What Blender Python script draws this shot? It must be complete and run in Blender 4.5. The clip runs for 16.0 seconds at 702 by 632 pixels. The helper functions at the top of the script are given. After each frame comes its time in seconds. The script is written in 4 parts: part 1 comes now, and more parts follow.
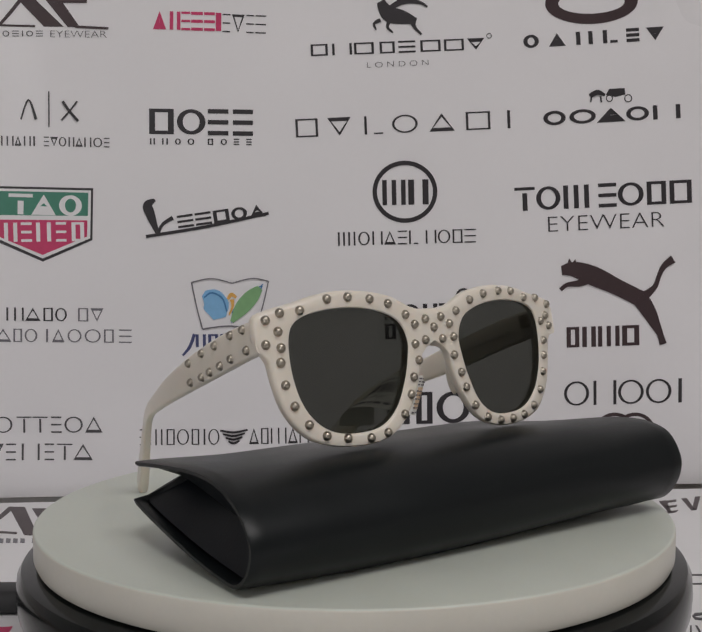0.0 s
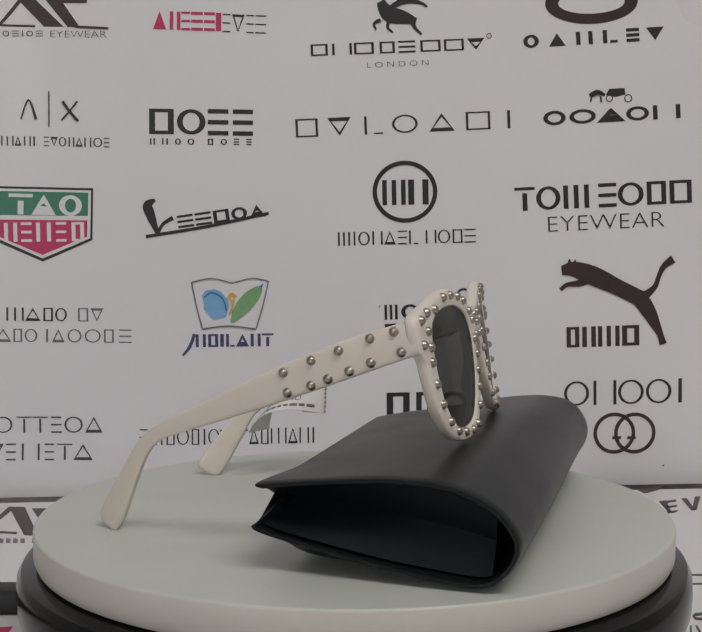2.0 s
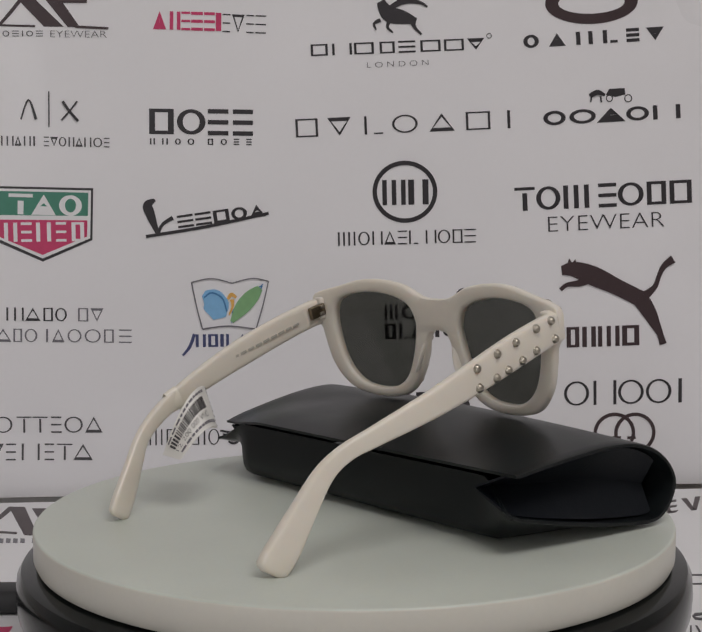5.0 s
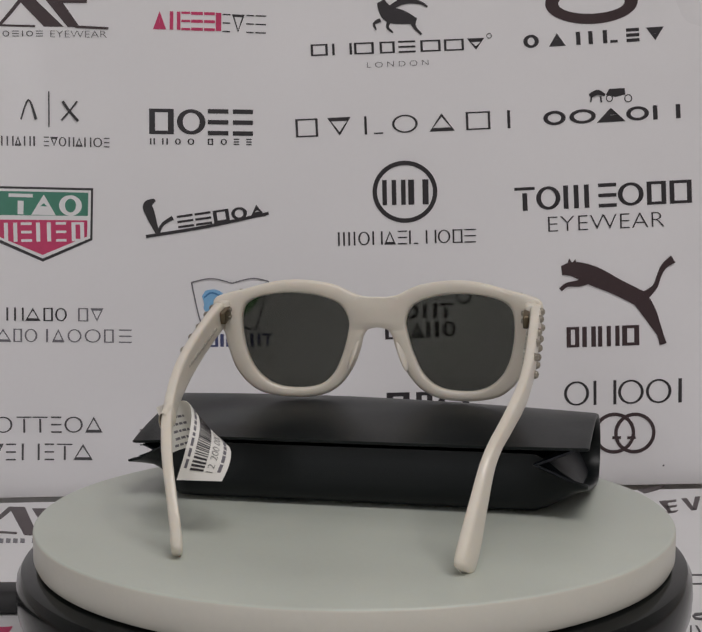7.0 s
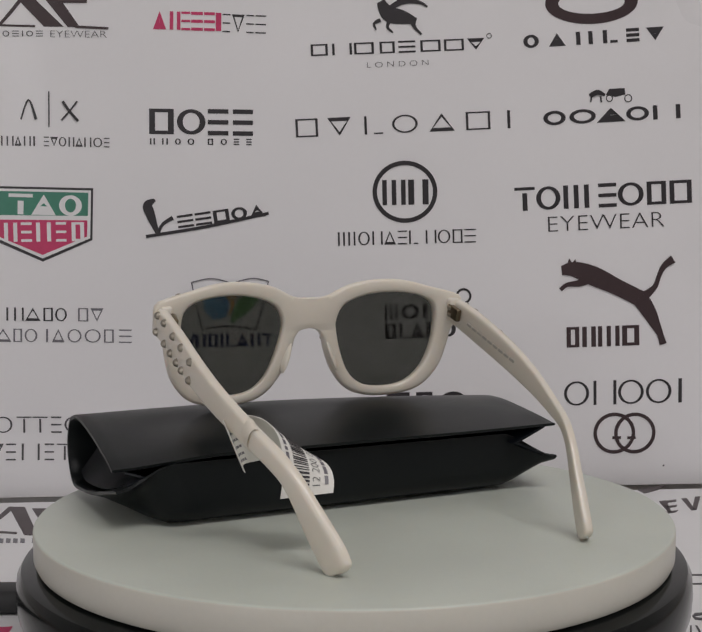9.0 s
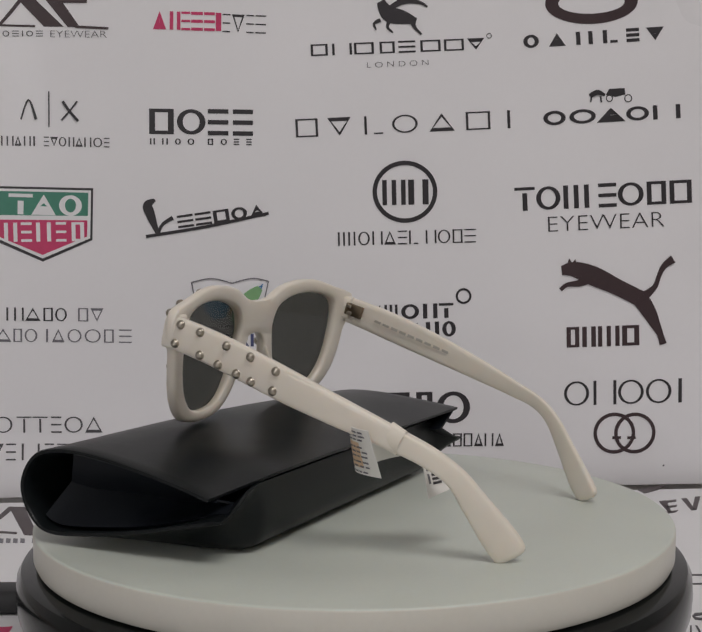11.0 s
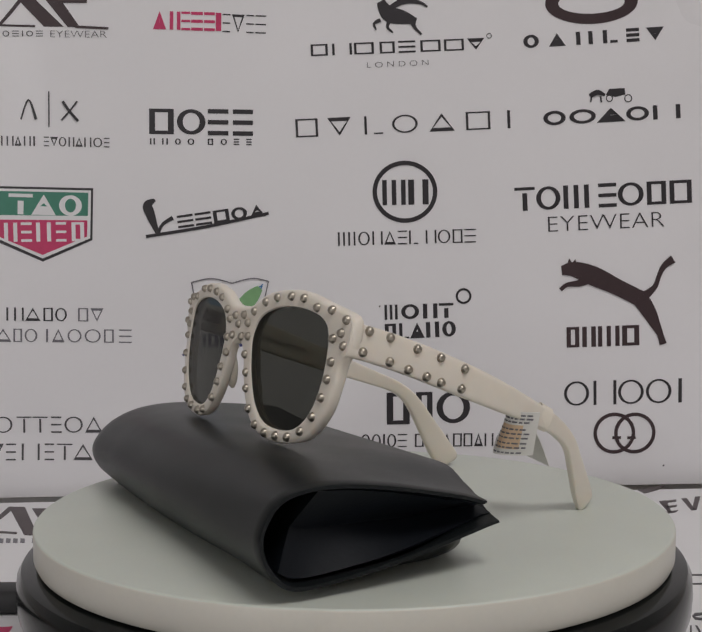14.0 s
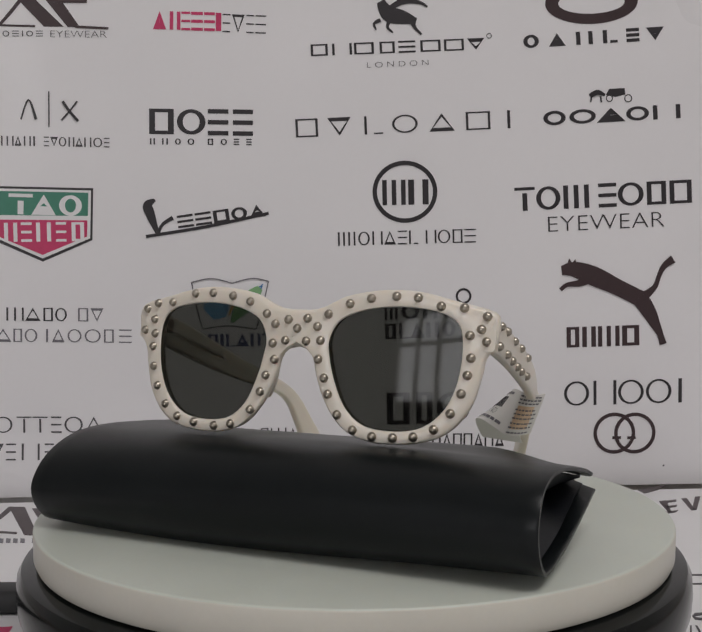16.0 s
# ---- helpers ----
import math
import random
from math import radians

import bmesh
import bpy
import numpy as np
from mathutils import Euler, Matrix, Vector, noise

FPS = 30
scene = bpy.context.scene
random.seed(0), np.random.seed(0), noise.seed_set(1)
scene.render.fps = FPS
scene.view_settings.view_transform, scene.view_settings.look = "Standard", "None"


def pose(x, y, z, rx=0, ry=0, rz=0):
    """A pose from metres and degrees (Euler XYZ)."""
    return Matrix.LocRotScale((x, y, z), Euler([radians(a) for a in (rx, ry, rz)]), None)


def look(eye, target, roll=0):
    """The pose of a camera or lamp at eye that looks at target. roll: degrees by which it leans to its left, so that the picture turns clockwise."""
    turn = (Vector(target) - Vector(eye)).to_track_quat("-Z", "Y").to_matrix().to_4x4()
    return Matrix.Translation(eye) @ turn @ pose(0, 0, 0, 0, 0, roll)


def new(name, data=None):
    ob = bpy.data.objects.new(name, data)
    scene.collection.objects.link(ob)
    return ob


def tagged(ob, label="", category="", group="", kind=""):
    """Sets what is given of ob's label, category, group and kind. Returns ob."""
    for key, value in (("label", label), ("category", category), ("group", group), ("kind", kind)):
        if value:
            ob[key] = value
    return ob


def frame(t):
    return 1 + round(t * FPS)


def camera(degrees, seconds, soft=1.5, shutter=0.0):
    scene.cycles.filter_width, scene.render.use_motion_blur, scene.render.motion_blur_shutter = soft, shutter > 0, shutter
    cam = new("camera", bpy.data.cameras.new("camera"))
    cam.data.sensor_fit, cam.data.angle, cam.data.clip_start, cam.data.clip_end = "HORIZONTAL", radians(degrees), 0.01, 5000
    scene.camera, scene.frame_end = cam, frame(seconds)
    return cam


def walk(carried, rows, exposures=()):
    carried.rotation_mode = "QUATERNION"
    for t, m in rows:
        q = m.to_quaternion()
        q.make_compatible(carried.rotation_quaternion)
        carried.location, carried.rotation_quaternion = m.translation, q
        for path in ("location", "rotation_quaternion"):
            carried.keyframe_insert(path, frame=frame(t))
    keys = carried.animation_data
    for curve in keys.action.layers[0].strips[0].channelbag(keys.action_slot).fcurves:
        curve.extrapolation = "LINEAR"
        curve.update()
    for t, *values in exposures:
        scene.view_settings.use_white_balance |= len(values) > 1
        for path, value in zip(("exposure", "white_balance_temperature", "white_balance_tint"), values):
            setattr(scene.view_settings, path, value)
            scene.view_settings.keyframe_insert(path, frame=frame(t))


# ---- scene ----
import itertools

cam = camera(34.53, 16.0, soft=1.6)
EYE = (0.0, -0.45062, 0.10923)
HEADING, TILT = radians(-0.135), radians(-3.978)
AIM = (EYE[0] + math.sin(HEADING) * math.cos(TILT), EYE[1] + math.cos(HEADING) * math.cos(TILT), EYE[2] + math.sin(TILT))
STAND = look(EYE, AIM, -0.125)
walk(cam, [(0, STAND), (16.0, STAND)], [(0, 0.0), (16.0, 0.0)])

MM = 0.001
SPIN = 18.72            # degrees a second, counter-clockwise from above
TABLE = -0.055           # table top below the platter's top, which is z = 0
FLOOR, CEILING = TABLE - 0.75, 1.75
ROOM = pose(0.00376, 0.27011, 0, 0, 0, 4.766)   # the back wall's own frame: x along it, y away from the camera
ON_PLATTER = pose(0.0245, -0.0338, 0, 0, 0, 37.228)  # glasses and case: x across, y towards the temples

# ---- light ----
world = bpy.data.worlds.new("sky")
scene.world = world
world.use_nodes = True
sky = world.node_tree.nodes.new("ShaderNodeTexSky")
sky.sky_type, sky.sun_disc = "NISHITA", False
sky.sun_elevation, sky.sun_rotation = radians(40), radians(200)
world.node_tree.nodes["Background"].inputs[1].default_value = 0.1
world.node_tree.links.new(sky.outputs[0], world.node_tree.nodes["Background"].inputs[0])


def area_lamp(name, m, wide, high, watts, colour):
    data = bpy.data.lights.new(name, "AREA")
    data.shape, data.size, data.size_y, data.energy, data.color = "RECTANGLE", wide, high, watts, colour
    ob = new(name, data)
    ob.matrix_world = m
    return ob


area_lamp("ceiling_panel_light", ROOM @ pose(0.45, -1.30, CEILING - 0.03), 1.3, 0.6, 19.5, (1.0, 0.965, 0.955))
area_lamp("window_light", ROOM @ pose(-1.15, -2.40, 0.60, 90, 0, 0), 0.52, 0.70, 7.8, (1.0, 0.98, 1.0))

# ---- materials ----


def material(name, colour, rough=0.5, metal=0.0, scale=300.0, vary=0.08, bump=0.0, coarse=30.0, stain=0.06, coat=0.0, subsurface=0.0, bump_scale=None, specular=0.5):
    """A surface with grain at one scale and stains at another, over its object's own space."""
    m = bpy.data.materials.new(name)
    m.use_nodes = True
    tree, links = m.node_tree, m.node_tree.links
    shader = tree.nodes["Principled BSDF"]
    place = tree.nodes.new("ShaderNodeTexCoord")
    fine, broad = tree.nodes.new("ShaderNodeTexNoise"), tree.nodes.new("ShaderNodeTexNoise")
    for node, size, detail in ((fine, scale, 4), (broad, coarse, 3)):
        node.inputs["Scale"].default_value, node.inputs["Detail"].default_value = size, detail
        links.new(place.outputs["Object"], node.inputs["Vector"])
    both = tree.nodes.new("ShaderNodeMath")
    both.operation, both.inputs[1].default_value = "MULTIPLY_ADD", vary
    links.new(fine.outputs[0], both.inputs[0])
    second = tree.nodes.new("ShaderNodeMath")
    second.operation, second.inputs[1].default_value, second.inputs[2].default_value = "MULTIPLY_ADD", stain, 1 - vary / 2 - stain / 2
    links.new(broad.outputs[0], second.inputs[0])
    links.new(second.outputs[0], both.inputs[2])
    tint = tree.nodes.new("ShaderNodeMix")
    tint.data_type, tint.blend_type = "RGBA", "MULTIPLY"
    tint.inputs["Factor"].default_value = 1.0
    tint.inputs["A"].default_value = (*colour, 1)
    links.new(both.outputs[0], tint.inputs["B"])
    links.new(tint.outputs["Result"], shader.inputs["Base Color"])
    shader.inputs["Metallic"].default_value = metal
    shader.inputs["Specular IOR Level"].default_value = specular
    gloss = tree.nodes.new("ShaderNodeMapRange")
    gloss.inputs["To Min"].default_value, gloss.inputs["To Max"].default_value = rough * 0.8, min(1, rough * 1.2)
    links.new(broad.outputs[0], gloss.inputs["Value"])
    links.new(gloss.outputs[0], shader.inputs["Roughness"])
    shader.inputs["Coat Weight"].default_value = coat
    shader.inputs["Coat Roughness"].default_value = 0.12
    if subsurface:
        shader.inputs["Subsurface Weight"].default_value = subsurface
        shader.inputs["Subsurface Radius"].default_value = (0.004, 0.003, 0.002)
        shader.inputs["Subsurface Scale"].default_value = 1.0
    if bump:
        relief = tree.nodes.new("ShaderNodeBump")
        relief.inputs["Strength"].default_value = bump
        relief.inputs["Distance"].default_value = 0.0005
        grain = fine
        if bump_scale:
            grain = tree.nodes.new("ShaderNodeTexNoise")
            grain.inputs["Scale"].default_value, grain.inputs["Detail"].default_value = bump_scale, 2
            links.new(place.outputs["Object"], grain.inputs["Vector"])
            relief.inputs["Distance"].default_value = 0.004
        links.new(grain.outputs[0], relief.inputs["Height"])
        links.new(relief.outputs[0], shader.inputs["Normal"])
    return m


def tinted_lens(name, tint, shine_least):
    m = bpy.data.materials.new(name)
    m.use_nodes = True
    tree, links = m.node_tree, m.node_tree.links
    tree.nodes.remove(tree.nodes["Principled BSDF"])
    clear, shine = tree.nodes.new("ShaderNodeBsdfTransparent"), tree.nodes.new("ShaderNodeBsdfGlossy")
    clear.inputs["Color"].default_value = (*tint, 1)
    shine.inputs["Roughness"].default_value = 0.05
    edge, mix = tree.nodes.new("ShaderNodeLayerWeight"), tree.nodes.new("ShaderNodeMixShader")
    edge.inputs["Blend"].default_value = 0.5
    steep, gloss = tree.nodes.new("ShaderNodeMath"), tree.nodes.new("ShaderNodeMath")
    steep.operation, steep.inputs[1].default_value = "POWER", 5.0
    gloss.operation, gloss.inputs[1].default_value, gloss.inputs[2].default_value = "MULTIPLY_ADD", 0.38, shine_least
    links.new(edge.outputs["Facing"], steep.inputs[0])
    links.new(steep.outputs[0], gloss.inputs[0])
    links.new(gloss.outputs[0], mix.inputs[0])
    links.new(clear.outputs[0], mix.inputs[1])
    links.new(shine.outputs[0], mix.inputs[2])
    links.new(mix.outputs[0], tree.nodes["Material Output"].inputs[0])
    return m


PAPER = material("laminated_white_print", (0.80, 0.785, 0.80), 0.30, vary=0.02, stain=0.09, coarse=6, bump=0.45, bump_scale=7)
TABLE_PAPER = material("laminated_white_table_print", (0.80, 0.79, 0.80), 0.3, vary=0.02, stain=0.06, coarse=12)
INK = material("black_print", (0.028, 0.024, 0.028), 0.4, vary=0.3, stain=0.2)
# black print in a paler colour, standing in for glare on the glossy sheet
INK_GLARE = material("glare_paled_black_print", (0.075, 0.070, 0.075), 0.4, vary=0.3, stain=0.4, coarse=60)
INK_GREY = material("grey_print", (0.16, 0.15, 0.17), 0.4, vary=0.2)
INK_BROWN = material("brown_black_print", (0.045, 0.025, 0.028), 0.4, vary=0.3, stain=0.3)
INK_CRIMSON = material("crimson_print", (0.55, 0.035, 0.13), 0.4, vary=0.2, stain=0.15)
INK_GREEN = material("green_print", (0.05, 0.22, 0.15), 0.4, vary=0.2, stain=0.15)
INK_WHITE = material("white_print", (0.78, 0.77, 0.78), 0.4, vary=0.05)
INK_SKY = material("sky_blue_print", (0.22, 0.46, 0.72), 0.4, vary=0.2)
INK_BLUE = material("blue_print", (0.06, 0.20, 0.42), 0.4, vary=0.2)
INK_NAVY = material("navy_print", (0.06, 0.07, 0.17), 0.4, vary=0.2)
INK_LEAF = material("leaf_green_print", (0.22, 0.42, 0.20), 0.4, vary=0.2)
INK_ORANGE = material("orange_print", (0.75, 0.42, 0.10), 0.4, vary=0.2)
IVORY = material("ivory_acetate", (0.76, 0.70, 0.61), 0.30, scale=160, vary=0.05, coarse=40, stain=0.07, coat=0.10, subsurface=0.16)
STUD = material("aged_silver_metal", (0.42, 0.38, 0.32), 0.34, metal=1.0, scale=900, vary=0.3, coarse=120, stain=0.3)
HINGE = material("dark_bronze_hinge", (0.20, 0.16, 0.11), 0.35, metal=1.0, scale=700, vary=0.4)
ARM_PRINT = material("pale_grey_arm_print", (0.45, 0.42, 0.37), 0.4)
LENS = tinted_lens("smoke_grey_lens", (0.097, 0.100, 0.091), 0.013)
LENS_BACK = tinted_lens("coated_lens_back", (0.92, 0.92, 0.90), 0.01)
LEATHER = material("black_smooth_leather", (0.0070, 0.0088, 0.0096), 0.34, scale=2600, vary=0.3, bump=0.12, coarse=40, stain=0.4, specular=0.22)
LINING = material("black_smooth_lining", (0.0055, 0.0070, 0.0098), 0.46, scale=900, vary=0.4, bump=0.15, coarse=60, stain=0.3, specular=0.2)
PLATTER = material("matt_white_plastic", (0.56, 0.59, 0.53), 0.40, scale=500, vary=0.04, coarse=22, stain=0.19, subsurface=0.08)
PLATTER_EDGE = material("warm_toned_edge", (0.59, 0.57, 0.505), 0.38, scale=500, vary=0.05, coarse=26, stain=0.14, subsurface=0.08)
BLACK_PLASTIC = material("black_gloss_plastic", (0.008, 0.009, 0.009), 0.14, scale=500, vary=0.3, coarse=30, stain=0.4, specular=0.16)
RUBBER = material("black_rubber", (0.014, 0.014, 0.015), 0.5, scale=500, vary=0.3)
TAG_PAPER = material("white_tag_paper", (0.80, 0.78, 0.74), 0.5, scale=400, vary=0.05, coarse=80, stain=0.08)
TAG_BAND = material("cream_tag_band", (0.77, 0.71, 0.61), 0.35, scale=400, vary=0.05, coarse=80, stain=0.08)
TAG_STICKER = material("cream_sticker", (0.72, 0.52, 0.34), 0.5, scale=400, vary=0.15, coarse=160, stain=0.3)
WALL_PAINT = material("pale_grey_wall_paint", (0.62, 0.61, 0.60), 0.7, scale=120, vary=0.05, bump=0.2, coarse=3, stain=0.08)
CEILING_PAINT = material("white_ceiling_paint", (0.75, 0.75, 0.74), 0.8, scale=120, vary=0.04, coarse=3)
FLOOR_TILE = material("grey_floor", (0.30, 0.29, 0.28), 0.4, scale=60, vary=0.15, coarse=4, stain=0.2)
TABLE_WOOD = material("brown_table_edge", (0.22, 0.14, 0.08), 0.4, scale=90, vary=0.3, coarse=8, stain=0.2)

# ---- mesh helpers ----


def crease(bm, degrees=42):
    for e in bm.edges:
        e.smooth = e.is_manifold and e.calc_face_angle(0) < radians(degrees)


def part(name, bm, surface, parent=None, label="", smooth=True):
    """Links a bmesh as one mesh object under a thing or a part."""
    bmesh.ops.recalc_face_normals(bm, faces=bm.faces)
    if smooth:
        crease(bm)
    me = bpy.data.meshes.new(name)
    bm.to_mesh(me)
    bm.free()
    me.materials.append(surface)
    if smooth:
        me.shade_smooth()
    ob = new(name, me)
    ob.parent = parent
    if label:
        tagged(ob, label)
    return ob


def rounded_box(m, x, y, z, bevel, segments=3):
    bm = bmesh.new()
    bmesh.ops.create_cube(bm, size=1.0, matrix=m @ Matrix.Diagonal((x, y, z, 1)))
    if bevel:
        bmesh.ops.bevel(bm, geom=bm.edges[:], offset=bevel, segments=segments, profile=0.5, affect="EDGES")
    return bm


def lathe(profile, around=160):
    """Turns (radius, height) pairs about z; the ends are closed."""
    bm = bmesh.new()
    rings = [[bm.verts.new((r * math.cos(a), r * math.sin(a), z)) for a in (2 * math.pi * k / around for k in range(around))] for r, z in profile]
    for one, two in zip(rings, rings[1:]):
        for k in range(around):
            bm.faces.new((one[k], one[(k + 1) % around], two[(k + 1) % around], two[k]))
    bm.faces.new(rings[0]), bm.faces.new(rings[-1])
    return bm


def smooth_line(points, steps, closed=False):
    """A Catmull-Rom line through points of any dimension."""
    pts = [Vector(p) for p in points]
    n, line = len(pts), []
    for k in range(n if closed else n - 1):
        if closed:
            a, b, c, d = (pts[(k + j) % n] for j in (-1, 0, 1, 2))
        else:
            a, b, c, d = (pts[min(max(k + j, 0), n - 1)] for j in (-1, 0, 1, 2))
        for s in range(steps):
            t = s / steps
            line.append(0.5 * (2 * b + (c - a) * t + (2 * a - 5 * b + 4 * c - d) * t * t + (3 * b - a - 3 * c + d) * t ** 3))
    if not closed:
        line.append(pts[-1])
    return line


def skin(loops, closed_ends=True):
    """Faces between closed loops of as many points each."""
    bm = bmesh.new()
    rows = [[bm.verts.new(p) for p in loop] for loop in loops]
    n = len(rows[0])
    for one, two in zip(rows, rows[1:]):
        for k in range(n):
            bm.faces.new((one[k], one[(k + 1) % n], two[(k + 1) % n], two[k]))
    if closed_ends:
        bm.faces.new(rows[0]), bm.faces.new(rows[-1])
    return bm


# ---- room ----


def room_box(name, x, y, z, w, d, h, surface, label):
    bm = rounded_box(ROOM @ Matrix.Translation((x, y, z)), w, d, h, 0)
    return tagged(part(name, bm, surface, smooth=False), label, name.split("_")[0], kind="structure")


room_box("floor", 0, -1.05, FLOOR - 0.05, 4.2, 2.9, 0.1, FLOOR_TILE, "grey tiled shop floor under the table")
room_box("ceiling", 0, -1.05, CEILING + 0.05, 4.2, 2.9, 0.1, CEILING_PAINT, "plain white painted shop ceiling")
MID, TALL = (FLOOR + CEILING) / 2, CEILING - FLOOR
room_box("wall_north", 0, 0.056, MID, 4.2, 0.1, TALL, WALL_PAINT, "pale grey wall behind the printed poster")
room_box("wall_east", 2.05, -1.19, MID, 0.1, 2.39, TALL, WALL_PAINT, "pale grey plain painted side wall")
room_box("wall_west", -2.05, -1.19, MID, 0.1, 2.39, TALL, WALL_PAINT, "pale grey plain painted side wall")
# the south wall stands round a window opening
room_box("wall_south", -1.775, -2.44, MID, 0.65, 0.1, TALL, WALL_PAINT, "pale grey wall beside the shop window")
room_box("wall_south", 0.625, -2.44, MID, 2.95, 0.1, TALL, WALL_PAINT, "pale grey wall beside the shop window")
room_box("wall_south", -1.15, -2.44, (FLOOR + 0.2) / 2, 0.6, 0.1, 0.2 - FLOOR, WALL_PAINT, "pale grey wall under the shop window")
room_box("wall_south", -1.15, -2.44, (CEILING + 1.0) / 2, 0.6, 0.1, CEILING - 1.0, WALL_PAINT, "pale grey wall over the shop window")
window = tagged(new("window_1"), "shop window with a pale frame behind the camera", "window", kind="structure")
for wx in (-1.43, -1.24, -1.06, -0.87):
    part("window_frame", rounded_box(ROOM @ Matrix.Translation((wx, -2.375, 0.60)), 0.035, 0.03, 0.80, 0.004), WALL_PAINT, window)
for wz in (0.22, 0.72, 0.98):
    part("window_frame", rounded_box(ROOM @ Matrix.Translation((-1.15, -2.375, wz)), 0.525, 0.028, 0.035, 0.004), WALL_PAINT, window)

# ---- table and posters ----
table = tagged(new("table"), "brown wooden display table covered with a printed sheet", "table")
part("tabletop", rounded_box(ROOM @ Matrix.Translation((0, -0.42, TABLE - 0.016)), 1.4, 0.82, 0.030, 0.003), TABLE_WOOD, table)
for tx in (-0.64, 0.64):
    for ty in (-0.78, -0.06):
        part("leg", rounded_box(ROOM @ Matrix.Translation((tx, ty, (FLOOR + TABLE - 0.031) / 2)), 0.05, 0.05, TABLE - 0.031 - FLOOR, 0.004), TABLE_WOOD, table)

poster = tagged(new("poster"), "glossy white poster printed with rows of dark emblems and bars", "poster")
POSTER_TOP = 0.42


def ripple(s, z):
    """How far the sheet stands off its plane, in mm, where it has not been smoothed down."""
    off = 0.0
    for cs, cz, rs, rz, deep, turn, pitch in ((-185, 262, 55, 28, 0.55, 0.5, 0.11), (-195, 30, 55, 34, 0.9, 1.0, 0.10), (-110, 22, 50, 22, 0.6, 2.2, 0.12), (150, 20, 42, 26, 0.7, 2.4, 0.11), (205, 268, 30, 30, 0.35, 1.2, 0.12)):
        fall = math.exp(-((s - cs) / rs) ** 2 - ((z - cz) / rz) ** 2)
        off += deep * fall * math.sin(pitch * (s * math.cos(turn) + z * math.sin(turn)))
    return off


def poster_sheet():
    """A sheet half a millimetre thick that hangs with a faint wave."""
    bm = bmesh.new()
    nx, nz = 120, 80
    low = TABLE + 0.0008
    rows = []
    for back in (0.0, 0.0006):
        rows.append([[bm.verts.new(ROOM @ Vector((-0.36 + 0.72 * i / nx, back - (ripple(-360 + 720 * i / nx, 1000 * (POSTER_TOP - low) * k / nz) - 1.0) * MM, low + (POSTER_TOP - low) * k / nz))) for i in range(nx + 1)] for k in range(nz + 1)])
    for side, r in enumerate(rows):
        for k in range(nz):
            for i in range(nx):
                bm.faces.new((r[k][i], r[k][i + 1], r[k + 1][i + 1], r[k + 1][i]))
    a, b = rows
    for k in range(nz):
        for i in (0, nx):
            bm.faces.new((a[k][i], a[k + 1][i], b[k + 1][i], b[k][i]))
    for i in range(nx):
        for k in (0, nz):
            bm.faces.new((a[k][i], a[k][i + 1], b[k][i + 1], b[k][i]))
    return bm


part("sheet", poster_sheet(), PAPER, poster)


def on_poster(s, z, lift=0.3):
    """Millimetres along the wall and up from the table."""
    return ROOM @ Vector((s * MM, -(lift + ripple(s, z) - 1.0) * MM, TABLE + z * MM))


def flat(polygons, lift=0.3, place=on_poster):
    """Polygons in the sheet's plane as one thin printed mesh."""
    bm = bmesh.new()
    for pts in polygons:
        top = [bm.verts.new(place(x, z, lift)) for x, z in pts]
        low = [bm.verts.new(place(x, z, 0.02)) for x, z in pts]
        n = len(pts)
        bm.faces.new(top)
        for k in range(n):
            bm.faces.new((top[k], top[(k + 1) % n], low[(k + 1) % n], low[k]))
    bmesh.ops.remove_doubles(bm, verts=bm.verts, dist=1e-6)
    return bm


def bar(cx, cz, w, h, turn, ox, oz):
    """A rectangle round (ox, oz) in a mark that stands at (cx, cz) and is turned."""
    c, s = math.cos(turn), math.sin(turn)
    out = []
    for dx, dz in ((-w / 2, -h / 2), (w / 2, -h / 2), (w / 2, h / 2), (-w / 2, h / 2)):
        x, z = ox + dx, oz + dz
        out.append((cx + x * c - z * s, cz + x * s + z * c))
    return out


def frame_loop(outer, inner):
    n = len(outer)
    return [[outer[k], outer[(k + 1) % n], inner[(k + 1) % n], inner[k]] for k in range(n)]


def oval(s, z, rx, ry, turn, ox, oz, n=28):
    c, d = math.cos(turn), math.sin(turn)
    out = []
    for k in range(n):
        a = 2 * math.pi * k / n
        x, y = ox + rx * math.cos(a), oz + ry * math.sin(a)
        out.append((s + x * c - y * d, z + x * d + y * c))
    return out


def wedge(s, z, w, h, turn, ox):
    c, d = math.cos(turn), math.sin(turn)
    return [(s + x * c - y * d, z + x * d + y * c) for x, y in ((ox - w / 2, -h / 2), (ox + w / 2, -h / 2), (ox, h / 2))]


BREADTH = {"i": 0.45, "m": 1.35, " ": 0.6}


